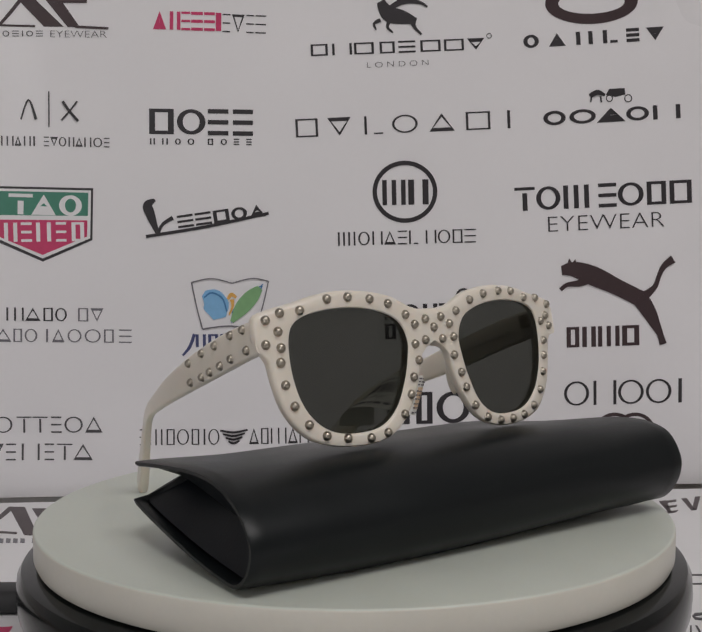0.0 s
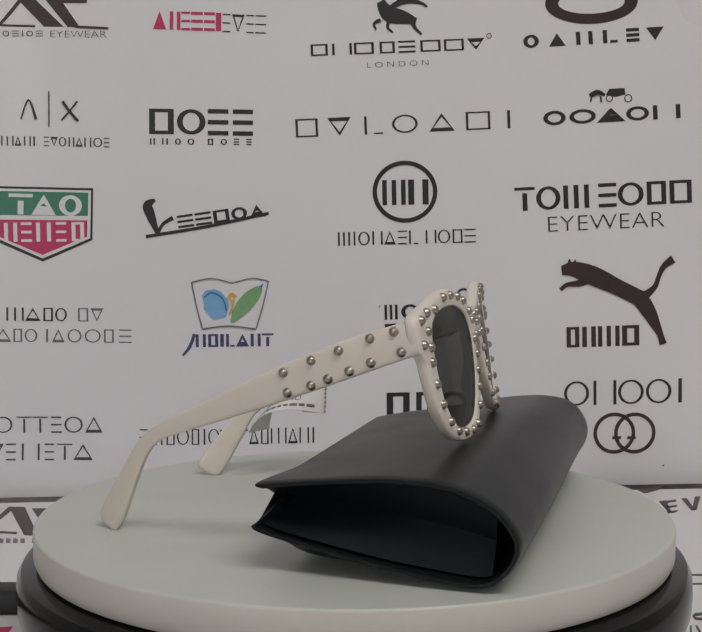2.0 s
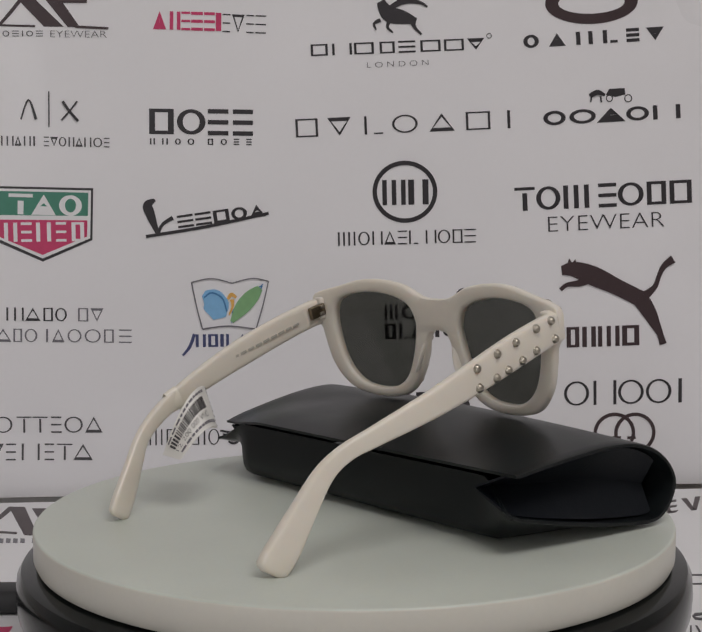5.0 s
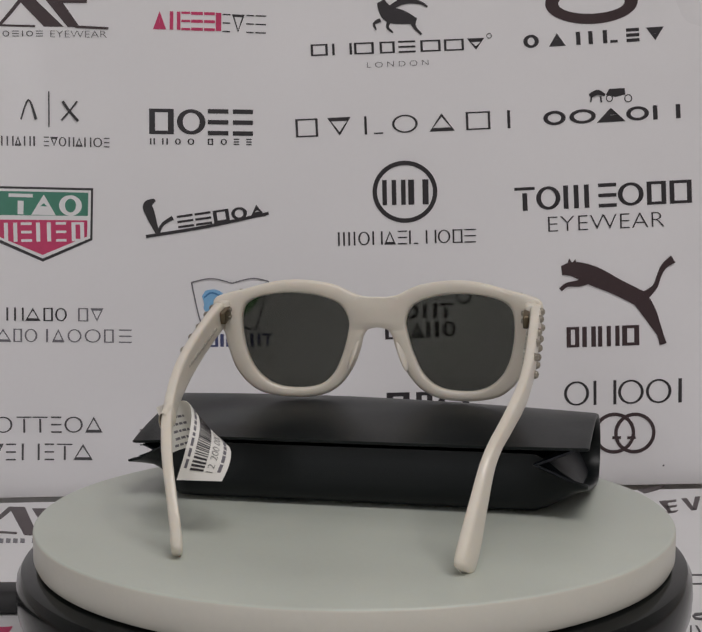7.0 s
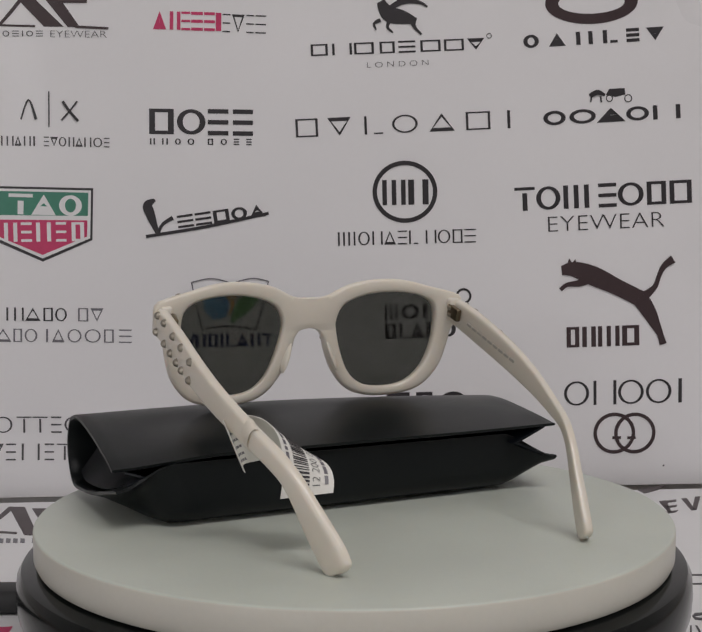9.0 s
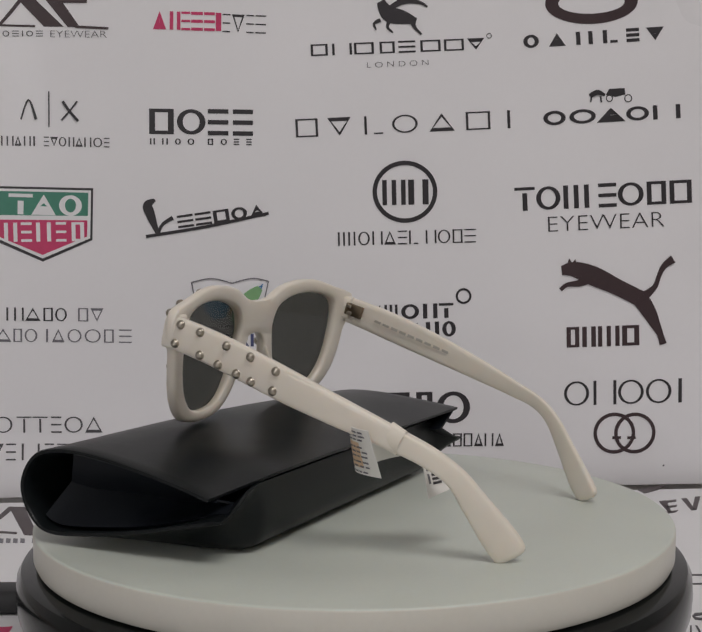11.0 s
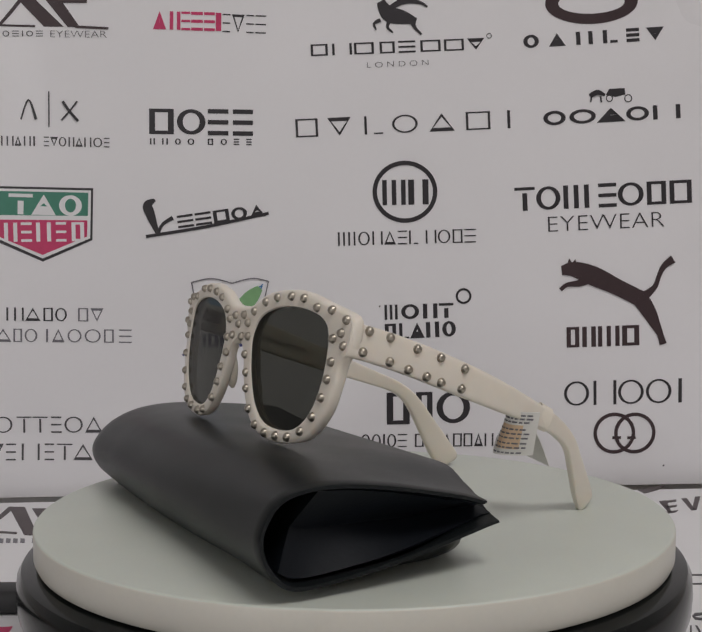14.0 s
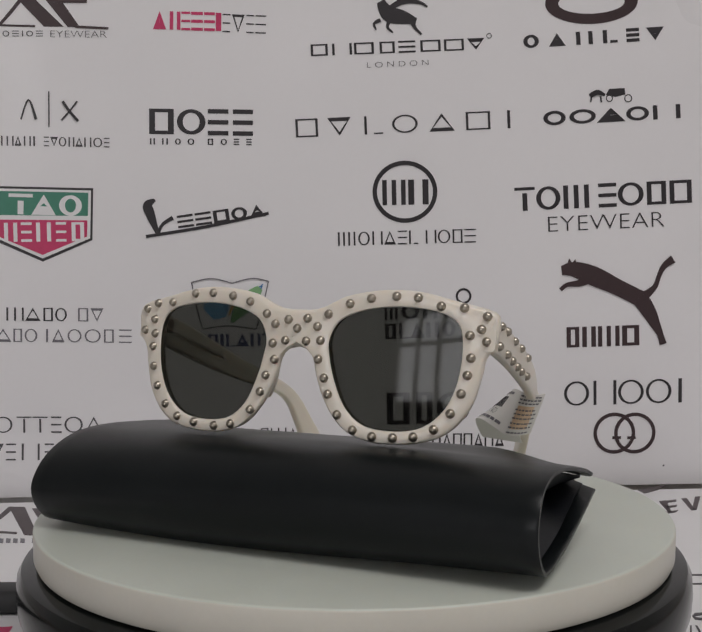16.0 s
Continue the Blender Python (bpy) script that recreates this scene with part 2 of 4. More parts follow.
def wordmark(s, z, w, h, turn, pattern, line, gap, ink, style="box"):
    """A name as a row of plain shapes of its size: rings, frames, wedges and bars, each printed on its own."""
    cell, turn = w / sum(BREADTH.get(k, 1) for k in pattern), radians(turn)
    lift = 0.55 if style == "up" else 0.3
    x = -w / 2
    for kind in pattern:
        span = cell * BREADTH.get(kind, 1)
        mid, wide = x + span / 2, span * (1 - gap)
        x += span
        st = min(line, wide / 2.4, h / 3.2)
        thin = max(0.45, 0.62 * st)
        pieces = []
        if kind == "o":
            pieces.append(frame_loop(oval(s, z, wide / 2, h / 2, turn, mid, 0), oval(s, z, wide / 2 - st, h / 2 - thin, turn, mid, 0)))
        elif kind == "b":
            pieces.append(frame_loop(bar(s, z, wide, h, turn, mid, 0), bar(s, z, wide - 2 * st, h - 2 * thin, turn, mid, 0)))
        elif kind == "v":
            pieces.append(frame_loop(wedge(s, z, wide, h, turn, mid), wedge(s, z, max(0.1, wide - 3 * st), max(0.1, h - 3 * st), turn, mid)))
        elif kind == "n":
            pieces += [[bar(s, z, st, h, turn, mid + e * (wide / 2 - st / 2), 0)] for e in (-1, 1)]
        elif kind == "m":
            pieces += [[bar(s, z, st, h, turn, mid + e * (wide / 2 - st / 2), 0)] for e in (-1, 0, 1)]
        elif kind == "e":
            pieces += [[bar(s, z, wide, thin, turn, mid, e * (h / 2 - thin / 2))] for e in (-1, 0, 1)]
        elif kind == "i":
            pieces.append([bar(s, z, min(line * 1.1, wide), h, turn, mid, 0)])
        for polys in pieces:
            part("printed_bar", flat(polys, lift), ink, poster, smooth=False)


def shape_row(z, turn, h, line, ink, marks, lift=0.3):
    """A name as plain shapes, each of its own breadth: kind, from, to, in mm along the wall. z: the row's middle where it meets s = 0."""
    lean = radians(turn)
    for kind, a, b in marks:
        mid, wide = (a + b) / 2, b - a
        up = z + math.tan(lean) * mid
        st = min(line, wide / (5.2 if kind == "m" else 3.0), h / 3)
        thin = max(0.4, 0.6 * st)
        pieces = []
        if kind == "o":
            pieces.append(frame_loop(oval(mid, up, wide / 2, h / 2, lean, 0, 0), oval(mid, up, wide / 2 - st, h / 2 - thin, lean, 0, 0)))
        elif kind == "b":
            pieces.append(frame_loop(bar(mid, up, wide, h, lean, 0, 0), bar(mid, up, wide - 2 * st, h - 2 * thin, lean, 0, 0)))
        elif kind in "vw":
            flip = lean if kind == "v" else lean + math.pi
            pieces.append(frame_loop(wedge(mid, up, wide, h, flip, 0), wedge(mid, up, max(0.1, wide - 3 * st), max(0.1, h - 3 * st), flip, 0)))
        elif kind in "nm":
            pieces += [[bar(mid, up, st, h, lean, e * (wide / 2 - st / 2), 0)] for e in ((-1, 1) if kind == "n" else (-1, 0, 1))]
        elif kind == "e":
            pieces += [[bar(mid, up, wide, max(thin, 0.75 * st), lean, 0, e * (h / 2 - thin / 2))] for e in (-1, 0, 1)]
        elif kind == "i":
            pieces.append([bar(mid, up, min(wide, 1.2 * line), h, lean, 0, 0)])
        elif kind == "l":
            pieces += [[bar(mid, up, st, h, lean, st / 2 - wide / 2, 0)], [bar(mid, up, wide / 2, thin, lean, wide / 4, thin / 2 - h / 2)]]
        elif kind == "t":
            pieces += [[bar(mid, up, wide, thin, lean, 0, h / 2 - thin / 2)], [bar(mid, up, st, h - 2 * thin, lean, 0, -thin)]]
        for polys in pieces:
            part("printed_bar", flat(polys, lift), ink, poster, smooth=False)


def ring_mark(s, z, rx, ry, line, turn, ink):
    turn = radians(turn)
    squeeze = 0.75 if rx > 1.5 * ry else 1
    polys = frame_loop(oval(s, z, rx, ry, turn, 0, 0, 48), oval(s, z, rx - line, ry - line * squeeze, turn, 0, 0, 48))
    return part("emblem", flat(polys, 0.35), ink, poster, smooth=False)


def shape_mark(points, ink, layer):
    return part("emblem", flat([points], 0.25 + 0.1 * layer), ink, poster, smooth=False)


LAYER = itertools.cycle(range(14))


def stroke_mark(points, ink):
    """A brush line: each point has its place and its width. Lines that cross lie over one another."""
    line = smooth_line(points, 8) if len(points) > 2 else [Vector(p) for p in points]
    edges = []
    for k, p in enumerate(line):
        a, b = line[max(k - 1, 0)], line[min(k + 1, len(line) - 1)]
        along = Vector((b.x - a.x, b.y - a.y)).normalized()
        side = Vector((-along.y, along.x)) * max(p.z, 0.3) / 2
        edges.append(((p.x + side.x, p.y + side.y), (p.x - side.x, p.y - side.y)))
    polys = [[a[0], a[1], b[1], b[0]] for a, b in zip(edges, edges[1:])]
    return part("emblem", flat(polys, 0.4 + 0.03 * next(LAYER)), ink, poster, smooth=False)


def text_mesh(body):
    """The outline of a word as a mesh about its own centre, scaled to 1 x 1."""
    curve = bpy.data.curves.new("word", "FONT")
    curve.body, curve.offset = body, -0.02
    ob = bpy.data.objects.new("word", curve)
    scene.collection.objects.link(ob)
    bpy.context.view_layer.update()
    me = bpy.data.meshes.new_from_object(ob.evaluated_get(bpy.context.evaluated_depsgraph_get()))
    bpy.data.objects.remove(ob)
    bpy.data.curves.remove(curve)
    co = np.array([v.co[:2] for v in me.vertices])
    low, high = co.min(0), co.max(0)
    for v in me.vertices:
        v.co = ((v.co.x - low[0]) / (high[0] - low[0]) - 0.5, (v.co.y - low[1]) / (high[1] - low[1]) - 0.5, 0)
    return me


def lettering(body, s, z, w, h, turn, ink):
    me = text_mesh(body)
    c, d = math.cos(radians(turn)), math.sin(radians(turn))
    bm = bmesh.new()
    bm.from_mesh(me)
    bpy.data.meshes.remove(me)
    for v in bm.verts:
        x, y = v.co.x * w, v.co.y * h
        v.co = on_poster(s + x * c - y * d, z + x * d + y * c, 0.35)
    return part("lettering", bm, ink, poster, smooth=False)


shape_mark([(-212.8, 313.1), (-202.3, 313.2), (-182.7, 294.2), (-194.6, 294.1)], INK_BROWN, 0)
shape_mark([(-194.8, 312.2), (-186.1, 313.4), (-172.9, 294.1), (-180.3, 294.0)], INK_BROWN, 0)
stroke_mark([(-221.6, 294.6, 1.6), (-214.9, 302.2, 2.0), (-207.8, 311.0, 2.2)], INK_BROWN)
stroke_mark([(-222.1, 294.6, 1.2), (-200.0, 294.3, 1.2)], INK_BROWN)
stroke_mark([(-175.7, 294.3, 1.6), (-155.5, 293.5, 1.4)], INK_BROWN)
stroke_mark([(-188.9, 309.9, 2.6), (-168.3, 309.9, 2.2)], INK_BROWN)
wordmark(-210.5, 289.7, 31.8, 3.5, 0.7, "voeioe", 0.6, 0.3, INK_GLARE, "box")
lettering("EYEWEAR", -173.7, 289.8, 34.2, 4.1, 0.2, INK_GLARE)
stroke_mark([(13.6, 312.4, 5.1), (18.7, 304.8, 9.7), (27.8, 302.7, 8.5), (36.3, 300.5, 3.4)], INK)
stroke_mark([(18.7, 307.5, 2.8), (27.8, 312.6, 4.0), (37.7, 312.2, 2.3), (43.4, 309.5, 1.1)], INK)
stroke_mark([(13.6, 300.8, 2.6), (9.6, 298.5, 1.7), (10.8, 294.7, 0.9)], INK)
stroke_mark([(33.5, 300.5, 3.4), (35.7, 296.1, 2.0), (39.7, 292.2, 1.1)], INK)
stroke_mark([(19.3, 300.3, 2.6), (18.1, 296.4, 1.7), (21.5, 293.1, 0.9)], INK)
ring_mark(83.0, 291.9, 1.7, 1.7, 0.4, 0, INK)
lettering("L O N D O N", 24.6, 273.7, 39.1, 3.3, 3.0, INK)
ring_mark(149.2, 313.6, 30.2, 13.4, 8.5, 3, INK_BROWN)
stroke_mark([(-209.8, 237.5, 0.9), (-204.9, 249.5, 0.9), (-200.6, 237.5, 1.7)], INK)
stroke_mark([(-192.4, 254.6, 0.7), (-192.8, 232.9, 0.7)], INK)
stroke_mark([(-185.1, 237.1, 0.9), (-180.1, 242.6, 0.9), (-175.3, 248.7, 0.9)], INK)
stroke_mark([(-184.1, 248.6, 1.7), (-180.1, 242.6, 1.7), (-175.0, 236.6, 1.7)], INK)
shape_row(222.4, -0.50, 6.0, 0.9, INK_GLARE, [("m", -222.1, -214.5), ("v", -214.0, -209.7), ("n", -208.3, -204.0), ("i", -202.6, -201.5)])
shape_row(220.9, -0.92, 5.8, 0.9, INK_GLARE, [("e", -196.1, -193.1), ("w", -192.3, -187.6), ("o", -187.1, -182.4), ("n", -181.1, -177.5), ("v", -177.0, -172.3), ("n", -171.5, -167.1), ("o", -166.0, -160.5), ("e", -159.4, -156.1)])
ring_mark(161.7, 253.2, 2.3, 2.3, 0.6, 0, INK)
ring_mark(174.1, 253.3, 2.6, 2.6, 0.6, 0, INK)
shape_mark([(159.3, 255.2), (161.6, 259.2), (171.6, 259.8), (172.3, 255.8), (165.8, 254.1)], INK, 0)
stroke_mark([(148.8, 254.5, 2.8), (153.7, 256.8, 3.4), (158.7, 255.1, 1.7)], INK)
stroke_mark([(149.9, 253.9, 1.1), (149.4, 250.5, 0.9)], INK)
stroke_mark([(155.8, 254.6, 1.1), (156.5, 250.6, 0.9)], INK)
shape_mark([(-228.6, 196.5), (-166.5, 195.2), (-167.6, 162.9), (-198.3, 149.6), (-229.4, 163.6)], INK, 0)
shape_mark([(-227.0, 195.1), (-167.9, 193.8), (-168.9, 164.1), (-198.3, 151.6), (-227.7, 165.0)], INK_WHITE, 1)
shape_mark([(-225.4, 193.5), (-169.5, 192.4), (-170.1, 178.0), (-225.8, 178.6)], INK_GREEN, 2)
shape_mark([(-225.9, 175.8), (-170.4, 175.2), (-170.8, 165.2), (-198.3, 153.8), (-226.1, 165.8)], INK_CRIMSON, 2)
stroke_mark([(-134.4, 165.1, 2.0), (-96.9, 171.2, 2.0), (-57.5, 179.6, 2.0)], INK)
stroke_mark([(-128.5, 188.0, 1.7), (-133.0, 184.7, 5.7), (-131.4, 178.5, 5.7), (-127.1, 166.8, 2.3)], INK)
stroke_mark([(-127.1, 166.8, 2.0), (-123.7, 172.9, 2.0), (-117.5, 176.8, 2.8)], INK)
wordmark(-87.3, 177.9, 56.7, 7.9, 7.9, "eebov", 2.3, 0.12, INK, "box")
ring_mark(29.3, 193.2, 20.8, 19.7, 2.8, 0, INK)
lettering("EYEWEAR", 160.9, 174.0, 77.1, 9.8, 2.5, INK)
stroke_mark([(-98.9, 129.1, 4.0), (-93.9, 125.7, 14.0), (-90.7, 120.3, 15.0), (-88.9, 113.2, 8.0)], INK_SKY)
stroke_mark([(-92.5, 127.6, 8.0), (-87.6, 122.7, 9.0), (-85.4, 117.5, 4.0)], INK_SKY)
stroke_mark([(-63.3, 132.4, 4.0), (-68.5, 127.0, 9.0), (-74.9, 119.8, 9.0), (-81.3, 111.0, 2.5)], INK_LEAF)
stroke_mark([(-106.4, 136.2, 0.7), (-93.7, 138.5, 0.7), (-81.0, 135.5, 0.7)], INK_GREY)
stroke_mark([(-81.0, 135.5, 0.7), (-68.0, 138.5, 0.7), (-57.9, 136.6, 0.7)], INK_GREY)
stroke_mark([(-106.4, 136.2, 0.7), (-103.2, 120.0, 0.7), (-99.8, 106.5, 0.7)], INK_GREY)
stroke_mark([(-99.8, 106.5, 0.9), (-83.6, 108.3, 0.8), (-66.0, 106.2, 0.9)], INK_GREY)
stroke_mark([(-66.0, 106.2, 0.7), (-61.5, 121.6, 0.7), (-57.9, 136.6, 0.5)], INK_GREY)
stroke_mark([(-98.6, 126.5, 1.0), (-93.8, 129.5, 1.1), (-87.2, 126.0, 1.1), (-84.4, 117.5, 0.9)], INK_BLUE)
stroke_mark([(-98.2, 125.3, 0.9), (-92.6, 123.0, 0.9), (-94.5, 119.9, 0.9), (-90.7, 117.2, 0.9), (-92.7, 113.8, 0.8)], INK_BLUE)
stroke_mark([(-61.4, 134.7, 0.8), (-70.0, 127.8, 1.0), (-75.8, 125.2, 1.0), (-81.2, 116.4, 0.9)], INK_BLUE)
stroke_mark([(-62.0, 133.5, 0.7), (-65.9, 126.2, 0.8), (-73.9, 117.5, 0.8), (-81.6, 110.6, 0.8)], INK_BLUE)
stroke_mark([(-83.8, 125.2, 1.6), (-81.5, 128.3, 2.4), (-78.4, 126.3, 1.6)], INK_ORANGE)
stroke_mark([(-81.1, 125.2, 2.6), (-80.8, 120.6, 1.6), (-83.1, 115.2, 0.8)], INK_ORANGE)
stroke_mark([(-105.0, 103.4, 2.0), (-107.9, 95.5, 2.0), (-112.5, 89.8, 1.4)], INK_NAVY)
ring_mark(67.4, 126.4, 5.1, 5.1, 1.4, 0, INK)
shape_row(36.4, -0.62, 10.1, 0.9, INK, [("e", -140.2, -134.9), ("m", -134.0, -125.9), ("b", -123.3, -118.2), ("o", -116.8, -109.2), ("b", -107.5, -102.7), ("i", -100.4, -98.4), ("o", -97.0, -89.9)])
shape_row(37.7, 0.24, 10.1, 0.9, INK, [("v", -71.1, -64.8), ("b", -63.4, -58.6), ("m", -57.1, -47.1), ("v", -46.2, -39.9), ("n", -38.8, -32.7), ("i", -30.7, -29.0)])
stroke_mark([(-89.3, 41.4, 1.1), (-80.8, 40.1, 1.4), (-71.9, 41.7, 1.1)], INK)
stroke_mark([(-87.6, 39.0, 1.1), (-80.8, 37.8, 1.4), (-73.7, 39.4, 1.1)], INK)
stroke_mark([(-85.9, 36.7, 1.1), (-80.8, 35.5, 1.4), (-75.4, 37.1, 1.1)], INK)
stroke_mark([(-84.2, 34.4, 1.1), (-80.8, 33.1, 1.4), (-77.1, 34.8, 1.1)], INK)
wordmark(47.7, 32.9, 94.6, 8.5, -0.4, "ooioe b ovbbvnv", 1.1, 0.16, INK, "box")
shape_row(296.9, -0.94, 11.1, 2.9, INK_CRIMSON, [("v", -128.1, -120.1), ("n", -117.9, -111.3), ("e", -110.7, -105.2), ("e", -104.7, -97.5), ("e", -96.7, -90.0), ("i", -89.5, -86.1)])
shape_row(295.4, -1.60, 11.0, 1.0, INK, [("e", -85.3, -80.6), ("w", -79.5, -71.7), ("e", -70.6, -65.9), ("e", -64.8, -58.3)])
shape_row(283.0, 2.81, 7.2, 1.5, INK, [("b", -30.4, -19.7), ("n", -16.9, -4.5), ("b", -3.1, 9.4), ("b", 13.1, 22.7), ("e", 25.0, 35.8), ("b", 39.0, 51.9), ("b", 54.1, 66.8), ("w", 69.1, 80.0)])
shape_row(280.6, 4.20, 8.2, 3.0, INK, [("o", 105.1, 115.2), ("v", 121.6, 132.4), ("n", 139.4, 150.2), ("l", 156.9, 166.3), ("e", 172.2, 180.7), ("w", 185.4, 197.0)])
shape_row(235.6, -0.52, 15.7, 3.6, INK, [("b", -131.4, -116.2), ("o", -114.3, -96.5), ("e", -95.1, -82.3), ("e", -79.5, -66.9)])
shape_row(224.1, -0.11, 3.8, 0.9, INK, [("n", -131.1, -128.0), ("n", -123.6, -120.0), ("o", -115.6, -112.0), ("o", -107.8, -103.6), ("b", -95.3, -91.9), ("o", -87.2, -83.3), ("e", -79.1, -75.7), ("e", -71.2, -67.9)])
shape_row(234.8, 2.73, 11.4, 1.5, INK, [("b", -40.2, -26.1), ("w", -19.9, -5.2), ("l", 3.4, 15.1), ("o", 21.0, 37.4), ("v", 44.8, 60.9), ("b", 68.4, 84.1), ("i", 94.2, 98.0)])
shape_row(232.8, 3.46, 9.1, 2.9, INK, [("o", 118.6, 133.2), ("o", 135.6, 152.9), ("v", 153.5, 172.3), ("o", 172.9, 188.0), ("n", 190.7, 208.8)])
shape_row(178.9, -1.76, 12.8, 3.6, INK_WHITE, [("t", -218.4, -203.7), ("v", -204.5, -189.5), ("o", -187.6, -173.6)], lift=0.55)
shape_row(169.4, 0.39, 11.8, 2.4, INK_WHITE, [("n", -221.5, -213.4), ("e", -211.2, -204.6), ("n", -201.9, -192.9), ("e", -189.8, -183.5), ("b", -180.2, -172.5)], lift=0.55)
shape_row(192.3, 1.16, 15.9, 3.8, INK, [("m", 14.8, 29.7), ("n", 31.4, 44.4)])
shape_row(163.5, 1.35, 8.6, 1.1, INK, [("m", -13.6, -5.9), ("i", -3.6, -2.5), ("o", -0.7, 6.7), ("n", 8.4, 15.0), ("v", 15.9, 23.4), ("e", 24.8, 30.6), ("l", 32.0, 37.8), ("n", 42.7, 49.6), ("o", 50.5, 58.6), ("b", 60.1, 66.5), ("e", 67.9, 75.2)])
shape_row(183.5, 2.73, 15.0, 3.1, INK, [("t", 100.4, 113.6), ("o", 114.4, 130.3), ("m", 132.3, 149.1), ("e", 155.3, 167.2), ("o", 168.1, 185.3), ("b", 187.4, 200.2), ("b", 202.6, 217.3)])
shape_row(95.7, 1.38, 13.3, 3.3, INK_BROWN, [("b", 135.4, 143.8), ("n", 145.8, 154.8), ("m", 156.3, 170.6), ("b", 172.4, 183.8)])
shape_row(59.9, 0.91, 16.0, 1.9, INK, [("o", 134.1, 150.8), ("n", 153.8, 169.0), ("o", 170.2, 187.4), ("o", 188.9, 206.1), ("i", 208.8, 215.2)])
shape_row(112.8, -1.09, 8.3, 1.1, INK, [("m", -221.3, -210.7), ("v", -209.8, -200.5), ("b", -198.6, -192.8), ("o", -191.4, -184.2)])
shape_row(113.3, -0.95, 8.3, 1.0, INK_GREY, [("b", -177.3, -171.0), ("w", -169.6, -161.6)])
shape_row(99.8, -1.01, 8.3, 1.0, INK_GREY, [("v", -228.8, -218.6), ("b", -217.3, -212.0), ("o", -210.4, -202.7), ("i", -198.3, -195.0), ("v", -193.6, -185.9), ("o", -184.0, -175.4), ("o", -173.4, -163.5), ("b", -161.5, -155.4), ("e", -152.1, -144.3)])
shape_row(44.5, -0.69, 10.2, 1.2, INK_GLARE, [("b", -240.5, -232.8), ("o", -230.6, -219.3), ("t", -216.6, -207.5), ("t", -206.7, -197.5), ("e", -195.3, -188.9), ("o", -187.0, -175.6), ("v", -174.2, -163.3)])
shape_row(25.5, -1.14, 10.4, 1.2, INK_GLARE, [("w", -234.9, -225.0), ("e", -223.6, -217.5), ("n", -213.9, -202.9), ("e", -199.8, -194.0), ("t", -192.0, -182.6), ("v", -182.0, -169.8)])
shape_row(99.6, 0.28, 8.1, 1.9, INK_NAVY, [("n", -104.2, -97.8), ("b", -96.3, -90.1), ("i", -88.7, -86.5), ("l", -85.0, -79.7), ("v", -78.8, -70.6), ("n", -69.5, -63.2), ("t", -62.4, -55.0)])
shape_row(115.8, 1.42, 9.5, 2.7, INK, [("m", 16.2, 24.6), ("o", 26.9, 38.5), ("n", 41.1, 50.4), ("t", 51.5, 60.9)])
shape_row(103.1, 2.20, 10.0, 2.7, INK, [("b", 16.5, 23.7), ("l", 25.7, 31.8), ("v", 32.7, 42.0), ("n", 43.1, 51.6), ("o", 53.6, 62.4)])
shape_row(53.8, 0.40, 20.7, 4.2, INK, [("b", 17.6, 32.5), ("b", 36.8, 47.4), ("o", 50.0, 72.0)])
stroke_mark([(131.6, 142.6, 6.0), (140.3, 143.2, 10.0), (152.9, 138.8, 12.6), (168.1, 131.8, 10.6), (184.0, 124.0, 10.6)], INK_BROWN)
stroke_mark([(186.0, 125.0, 6.5), (193.5, 131.5, 3.4), (196.4, 138.9, 2.9), (199.6, 145.1, 3.8), (205.6, 149.7, 5.4)], INK_BROWN)
stroke_mark([(183.5, 124.8, 11.0), (189.9, 115.4, 9.5), (194.6, 106.6, 6.4), (197.8, 100.4, 4.2), (199.9, 94.0, 4.6)], INK_BROWN)
stroke_mark([(148.0, 136.8, 7.0), (142.9, 134.2, 4.4), (135.4, 133.3, 2.8), (130.9, 130.1, 2.6)], INK_BROWN)
shape_mark([(135.2, 146.6), (136.4, 150.4), (138.4, 147.4), (140.6, 149.8), (141.6, 146.0)], INK_BROWN, 3)
stroke_mark([(166.6, 32.6, 1.8), (172.4, 32.6, 1.8)], INK_BROWN)
stroke_mark([(176.8, 32.4, 1.8), (182.4, 32.4, 1.8)], INK_BROWN)
ring_mark(168.0, 35.6, 14.0, 13.6, 2.3, 0, INK_BROWN)
ring_mark(181.8, 35.4, 14.0, 13.6, 2.3, 0, INK_BROWN)
shape_mark([(201.0, 13.8), (202.2, 14.0), (202.1, 12.8), (201.2, 13.0)], INK, 0)
shape_mark([(12.5, 120.5), (13.4, 120.6), (13.2, 119.7), (12.7, 119.9)], INK, 0)
table_sheet = tagged(new("table_sheet"), "glossy white printed sheet lying flat on the table", "sheet")
part("sheet", rounded_box(ROOM @ Matrix.Translation((0, -0.41, TABLE - 0.0004)), 0.9, 0.80, 0.0008, 0), TABLE_PAPER, table_sheet, smooth=False)


def on_table(x, y, lift):
    return Vector((x * MM, y * MM, TABLE + lift * MM))


def table_mark(points, ink):
    return part("emblem", flat([points], 0.3, on_table), ink, table_sheet, smooth=False)


